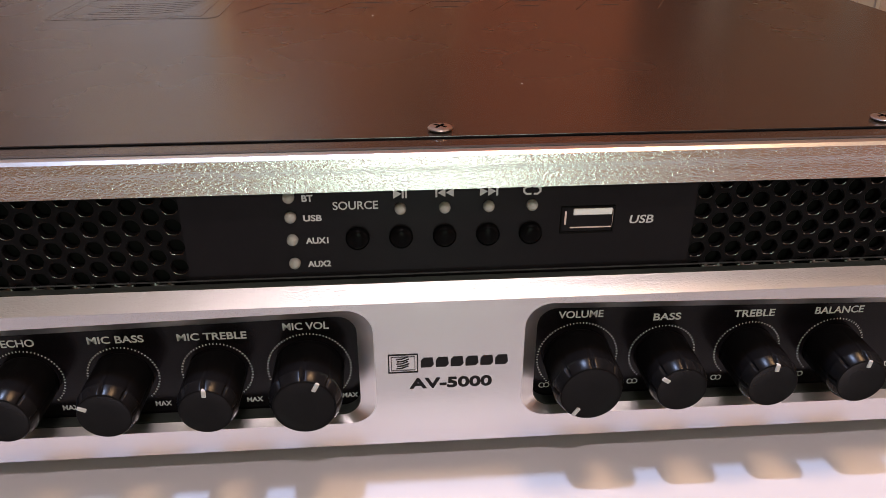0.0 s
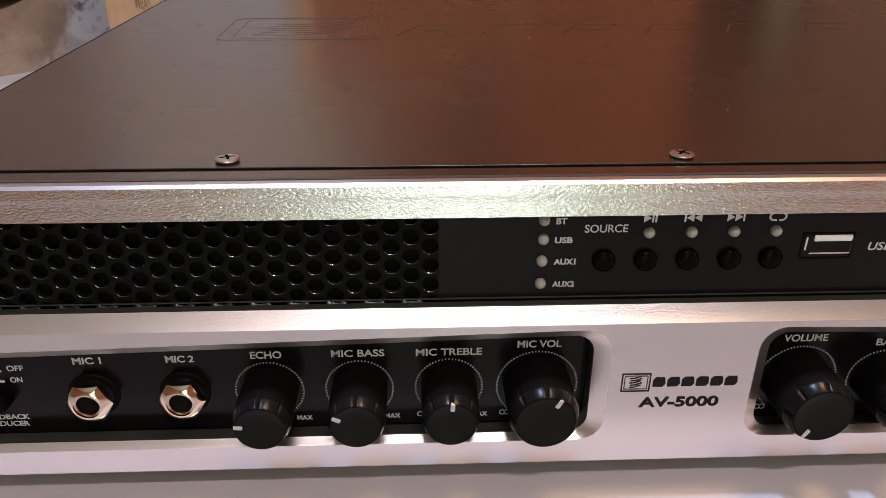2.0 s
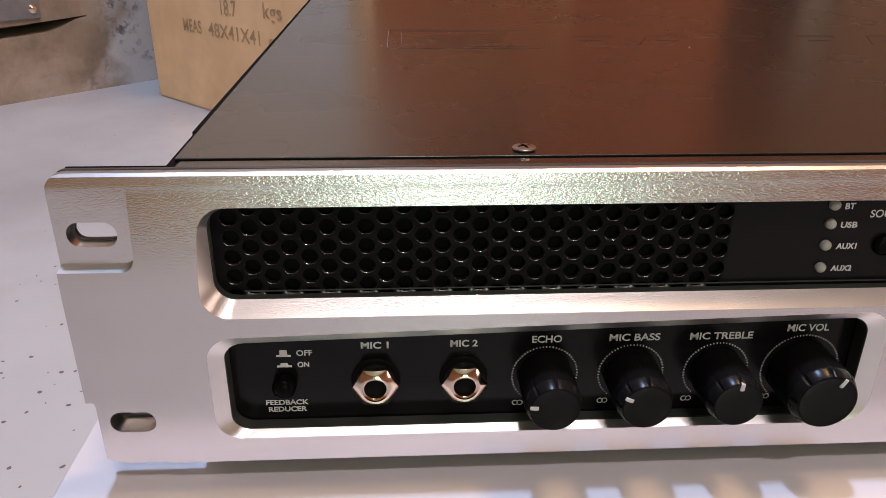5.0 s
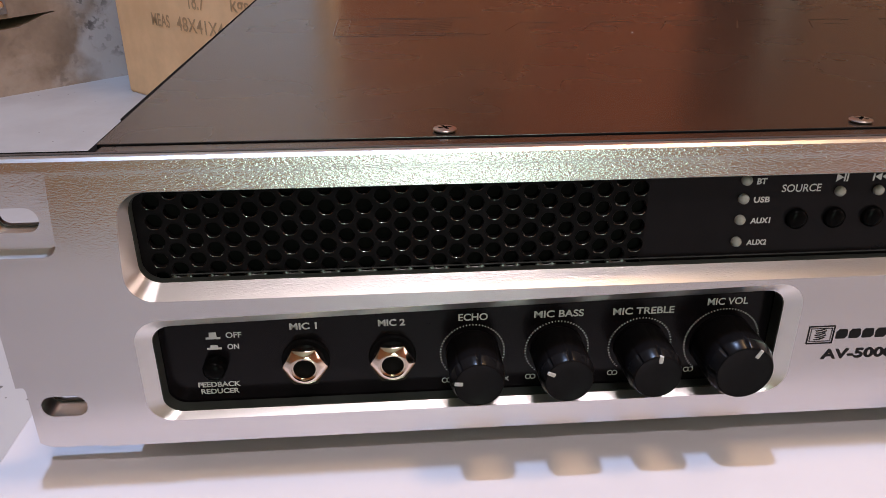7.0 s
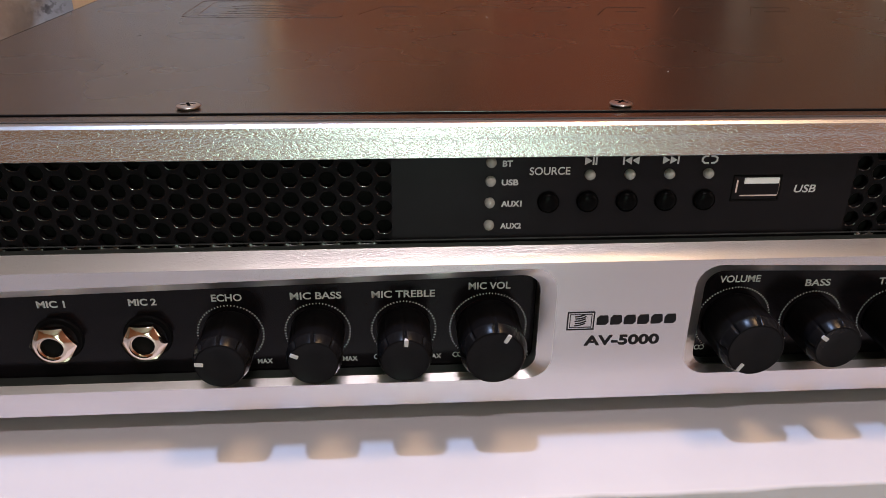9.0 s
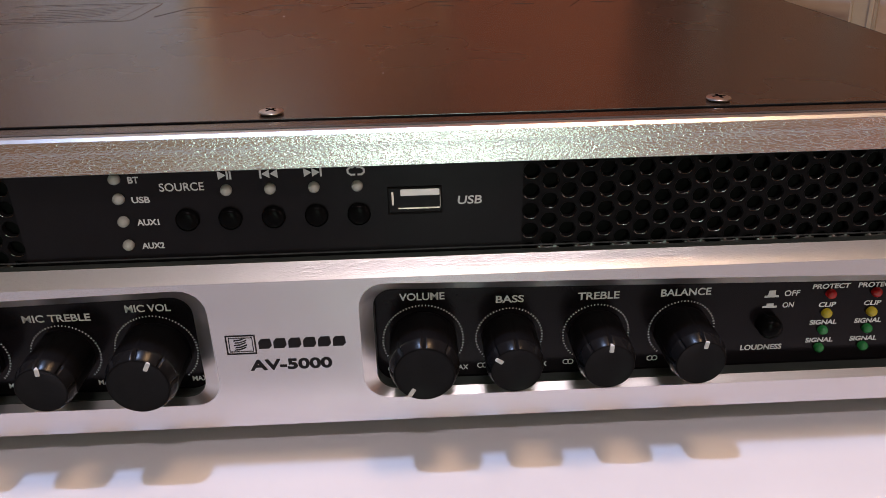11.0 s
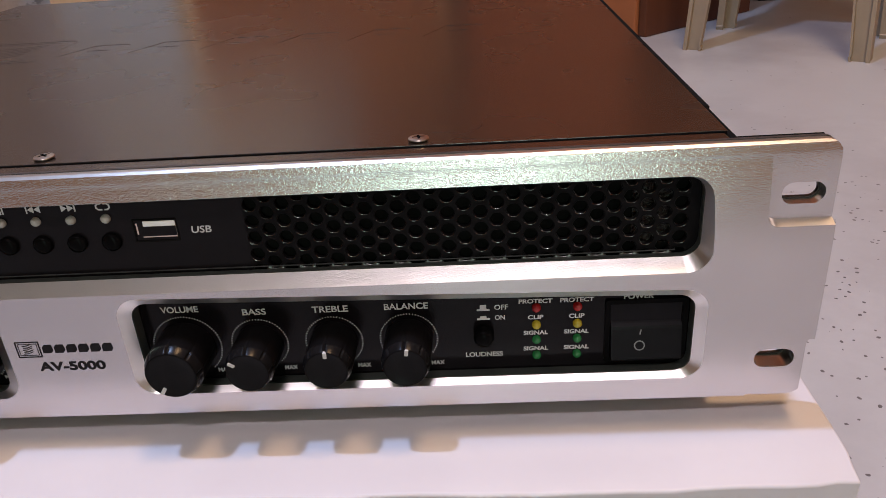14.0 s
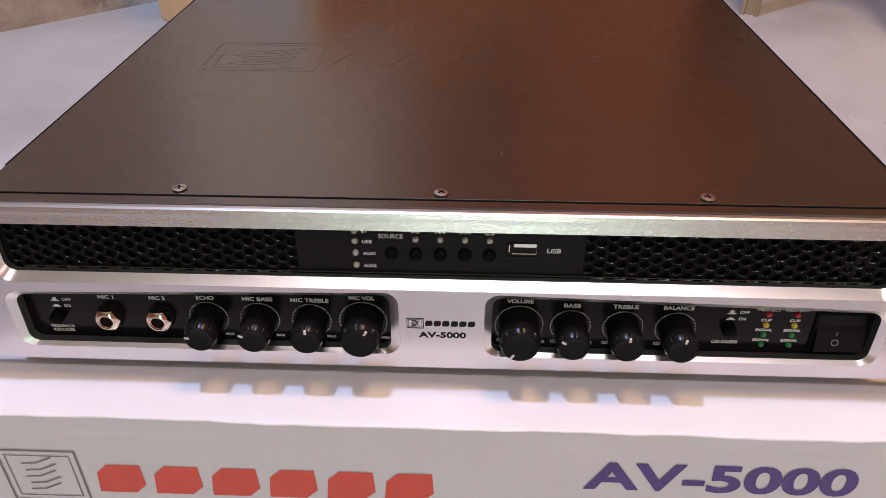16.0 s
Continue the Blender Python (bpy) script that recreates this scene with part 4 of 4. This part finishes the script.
def latch(x, z, parent):
    part("latch_button", sw, BUTTON, parent, "round black latching button", pose(x, IN, z))
    bm = polygon([(x - 0.0020, 0.0), (x + 0.0022, 0.0), (x + 0.0022, 0.0007), (x + 0.0012, 0.0007), (x + 0.0011, 0.0023), (x - 0.0009, 0.0023), (x - 0.0010, 0.0007), (x - 0.0020, 0.0007)])
    bm.transform(pose(0, T, z + 0.0084, 90))
    part("button_out_symbol", bm, INK, parent)
    bm = polygon([(x - 0.0020, 0.0), (x + 0.0022, 0.0), (x + 0.0022, 0.0007), (x + 0.0012, 0.0007), (x + 0.0011, 0.0015), (x - 0.0009, 0.0015), (x - 0.0010, 0.0007), (x - 0.0020, 0.0007)])
    bm.transform(pose(0, T, z + 0.0049, 90))
    part("button_in_symbol", bm, INK, parent)
    words("OFF", print_at(x + 0.0060, z + 0.0096, T), 0.0045, 0.0019, INK, parent, bold=0.02)
    words("ON", print_at(x + 0.0055, z + 0.0057, T), 0.0033, 0.0018, INK, parent, bold=0.02)


latch(-0.1900, 0.0217, mic_plate)
words("FEEDBACK", print_at(-0.1900, 0.0145, T), 0.0124, 0.0018, INK, mic_plate, bold=0.032)
words("REDUCER", print_at(-0.1900, 0.0121, T), 0.0112, 0.0018, INK, mic_plate, bold=0.032)
latch(0.1390, 0.0232, main_plate)
words("LOUDNESS", print_at(0.1389, 0.0146, T), 0.0125, 0.0019, INK, main_plate, bold=0.032)
for x in (0.1562, 0.1696):
    for body_, z, w in (("PROTECT", 0.0346, 0.0110), ("CLIP", 0.0285, 0.0051), ("SIGNAL", 0.0225, 0.0081), ("SIGNAL", 0.0163, 0.0083)):
        words(body_, print_at(x, z, T), w, 0.00165, INK, main_plate, bold=0.032, lean=0.04)
    for key, z, lab in (("r", 0.0322, "red indicator lamp"), ("y", 0.0257, "yellow indicator lamp"), ("g", 0.0199, "green indicator lamp"), ("g", 0.0138, "green indicator lamp")):
        part("led", LEDS[key], LEDW, main_plate, lab, pose(x + 0.0002, IN, z))


def rocker():
    bm = prism(rounded(0.1788, 0.2052, 0.0105, 0.0342, 0.0008), IN - 0.0009, None, IN + 0.0005)
    me = bake(bm, [box(0.1803, 0.2037, -0.01, 0.02, 0.0122, 0.0326)])
    sw_ = part("power_switch", finish(me, ROCKER), ROCKER, main_plate, "black rocker switch")
    bm = bmesh.new()
    prof = [(IN + 0.0050, 0.0325), (IN - 0.0003, 0.0322), (IN - 0.0002, 0.0258), (IN - 0.0006, 0.0253), (IN - 0.0016, 0.0245), (IN - 0.0020, 0.0236), (IN - 0.0040, 0.0132), (IN - 0.0034, 0.0123), (IN + 0.0040, 0.0122)]
    a, b = [bm.verts.new((0.1806, y, z)) for y, z in prof], [bm.verts.new((0.2034, y, z)) for y, z in prof]
    for k in range(len(prof)):
        j = (k + 1) % len(prof)
        bm.faces.new((a[k], a[j], b[j], b[k]))
    bm.faces.new(a), bm.faces.new(b[::-1])
    part("rocker", bm, KEY, sw_)
    m = pose(0.1898, IN - 0.0029, 0.0186, 90 - math.degrees(math.atan2(0.0020, 0.0104)))
    bm = ribbon([(0.0001, 0.0033), (0.0005, 0.0050)], 0.0004)
    bm.transform(m @ pose(0, 0, 0.0002))
    part("on_symbol", bm, DIMINK, sw_)
    bm = ribbon([(0.0016 * math.cos(q), -0.0006 + 0.0016 * math.sin(q)) for q in [i * 0.3927 for i in range(16)]], 0.0004, closed=True)
    bm.transform(m @ pose(0, 0, 0.0002))
    part("off_symbol", bm, DIMINK, sw_)


rocker()
words("POWER", print_at(0.1894, 0.0351, T), 0.0096, 0.0022, INK, main_plate, bold=0.032)

# print on the aluminium
words("AV-5000", print_at(0.0013, 0.0210, -0.00015), 0.0228, 0.0035, INKB, panel, bold=0.032, label="black model number")
letter_shapes(-0.0069, 0.0170, 0.0264, 0.0295, 6, 0.0005, 0.0, pose(0, -0.00015, 0, 90), INKB, panel, "printed_block", "black printed block")
emblem(-0.0156, -0.0078, 0.0250, 0.0308, 0.00035, pose(0, -0.00015, 0, 90), INKB, panel)

# ---- things round about ----
BB = Matrix.Translation((-0.534, 1.030, FLOOR)) @ Matrix.Rotation(radians(-44.5), 4, "Z")
brown = thing("cardboard_box", "brown cardboard shipping box with stencilled weight and size", "box", (-0.3, 1.1, FLOOR))
part("body", box(0, 0.48, 0, 0.41, 0.0, 0.41, 0.004, 2), KRAFT, brown, at=BB)
part("flap", box(0.002, 0.478, 0.0, 0.2035, 0.4105, 0.4145), KRAFT, brown, at=BB)
part("flap", box(0.002, 0.478, 0.2065, 0.41, 0.4105, 0.4145), KRAFT, brown, at=BB)
# pale sheet high on the box, added only to lighten the lid's reflection
PAPER = material("pale_reflection_sheet", (0.82, 0.80, 0.77), 0.5, vary=0.08, scale=20)
part("reflection_sheet", box(0.03, 0.45, -0.0012, -0.0004, 0.235, 0.40), PAPER, brown, "unseen pale sheet added for the lid's reflection", BB)
# unseen side: a brown sheet paints in its weaker light
part("side_shade", box(0.4803, 0.4811, 0.01, 0.40, 0.16, 0.40), TALL, brown, "unseen brown sheet, the box side's shade put into its colour", BB)
for body_, x, z, w, h in (("MEAS", 0.121, 0.119, 0.046, 0.018), ("48X41X41", 0.220, 0.119, 0.118, 0.019), ("cm", 0.314, 0.115, 0.034, 0.013), ("kgs", 0.309, 0.152, 0.038, 0.026), ("18.7", 0.214, 0.151, 0.036, 0.021)):
    words(body_, BB @ pose(x, -0.0006, z, 90), w, h, KRAFTINK, brown, bold=0.01)


def plastic_stool(m):
    st = thing("plastic_stool", "beige moulded plastic stool standing on the floor", "stool", tuple(m.translation))
    w, d, top = 0.272, 0.20, 0.46
    for x, y in ((0, 0), (w, 0), (w, d), (0, d)):
        bm = bmesh.new()
        sx, sy = (1 if x < 0.1 else -1), (1 if y < 0.1 else -1)
        rows = []
        for z, b in ((0.0, 0.028), (0.006, 0.030), (0.008, 0.028), (top, 0.048)):
            ox, oy = x + sx * (0.05 * z - 0.004), y + sy * (0.05 * z - 0.004)
            section = [(0, 0), (0.006, 0), (0.006, 0.006), (b - 0.003, 0.006), (b - 0.003, 0), (b, 0), (b, 0.012), (b - 0.004, 0.012), (b - 0.004, 0.010), (0.010, 0.010), (0.010, b - 0.004), (0.012, b - 0.004), (0.012, b), (0, b)]
            rows.append([bm.verts.new((ox + sx * p, oy + sy * q, z)) for p, q in section])
        for a, b in zip(rows, rows[1:]):
            for k in range(14):
                bm.faces.new((a[k], a[(k + 1) % 14], b[(k + 1) % 14], b[k]))
        bm.faces.new(rows[0]), bm.faces.new(rows[-1])
        part("leg", bm, CHAIRM, st, at=m)
    part("seat", box(-0.02, w + 0.02, -0.02, d + 0.06, top, top + 0.025, 0.008, 3), CHAIRM, st, at=m)
    part("apron", box(0.012, w - 0.012, 0.012, d - 0.012, top - 0.02, top, 0.004, 2), CHAIRM, st, at=m)
    return st


plastic_stool(Matrix.Translation((0.491, 1.094, FLOOR)) @ Matrix.Rotation(radians(-33), 4, "Z"))

adapter = thing("power_adapter", "small black plastic block lying on the floor", "adapter", (0.77, 1.53, FLOOR))
part("body", box(0.748, 0.798, 1.51, 1.56, FLOOR, FLOOR + 0.05, 0.006, 3), BLACK, adapter)
cab = thing("wooden_cabinet", "low brown wooden cabinet standing on the floor", "cabinet", (1.2, 1.9, FLOOR))
CB = Matrix.Translation((0.80, 1.66, FLOOR)) @ Matrix.Rotation(radians(-8), 4, "Z")
part("carcass", box(0, 0.75, 0.002, 0.36, 0, 0.60, 0.004, 2), WOOD, cab, at=CB)
for k in range(2):
    d_ = part("door", box(0.01 + 0.367 * k, 0.371 + 0.367 * k, -0.016, 0.001, 0.06, 0.59, 0.004, 2), WOOD, cab, at=CB)
    part("handle", box(0.335 + 0.067 * k, 0.345 + 0.067 * k, -0.034, -0.016, 0.30, 0.40, 0.003, 2), NICKEL, d_, "nickel bar handle", CB)

bracket = thing("wall_bracket", "grey sheet metal plate screwed to the wall", "bracket", tuple(ROOM @ Vector((0.1, 1.216, FLOOR + 0.12))))
bp = part("plate", box(0.10, 0.2375, 1.2115, 1.2155, FLOOR + 0.1185, FLOOR + 0.22, 0.001, 2), IRON, bracket, at=ROOM)
bm = revolve([(0.0065, 0.0), (0.0065, -0.0015), (0.0045, -0.003), (0.002, -0.0034)], 20)
part("screw_head", bm, NICKEL, bp, "round steel screw head", ROOM @ pose(0.2278, 1.2115, FLOOR + 0.1325))

RB = Matrix.Translation((0.43, 1.22, FLOOR)) @ Matrix.Rotation(radians(38), 4, "Z")
rear = thing("low_carton", "orange brown cardboard carton standing behind the stool", "box", (0.5, 1.4, FLOOR))
part("body", box(0, 0.325, 0, 0.5, 0, 0.30, 0.004, 2), TALL, rear, at=RB)
# unseen upper part, its red brown tuned for the lid's reflection
upper = thing("tall_carton", "unseen upper part of the tall carton, red brown for the lid's reflection", "box", (0.5, 1.4, FLOOR + 0.301))
part("body", box(0.001, 0.324, 0.001, 0.499, 0.301, 1.35, 0.004, 2), REDCARD, upper, at=RB)
# added board: its dark colour stands in for shade on the cartons' right side
board = thing("shade_board", "dark brown board standing in for the shaded right side of the cartons", "board", tuple(RB @ Vector((0.17, -0.01, 0.0))))
part("panel", box(0.006, 0.322, -0.020, -0.002, 0.0, 0.70, 0.003, 2), BOARD, board, at=RB)
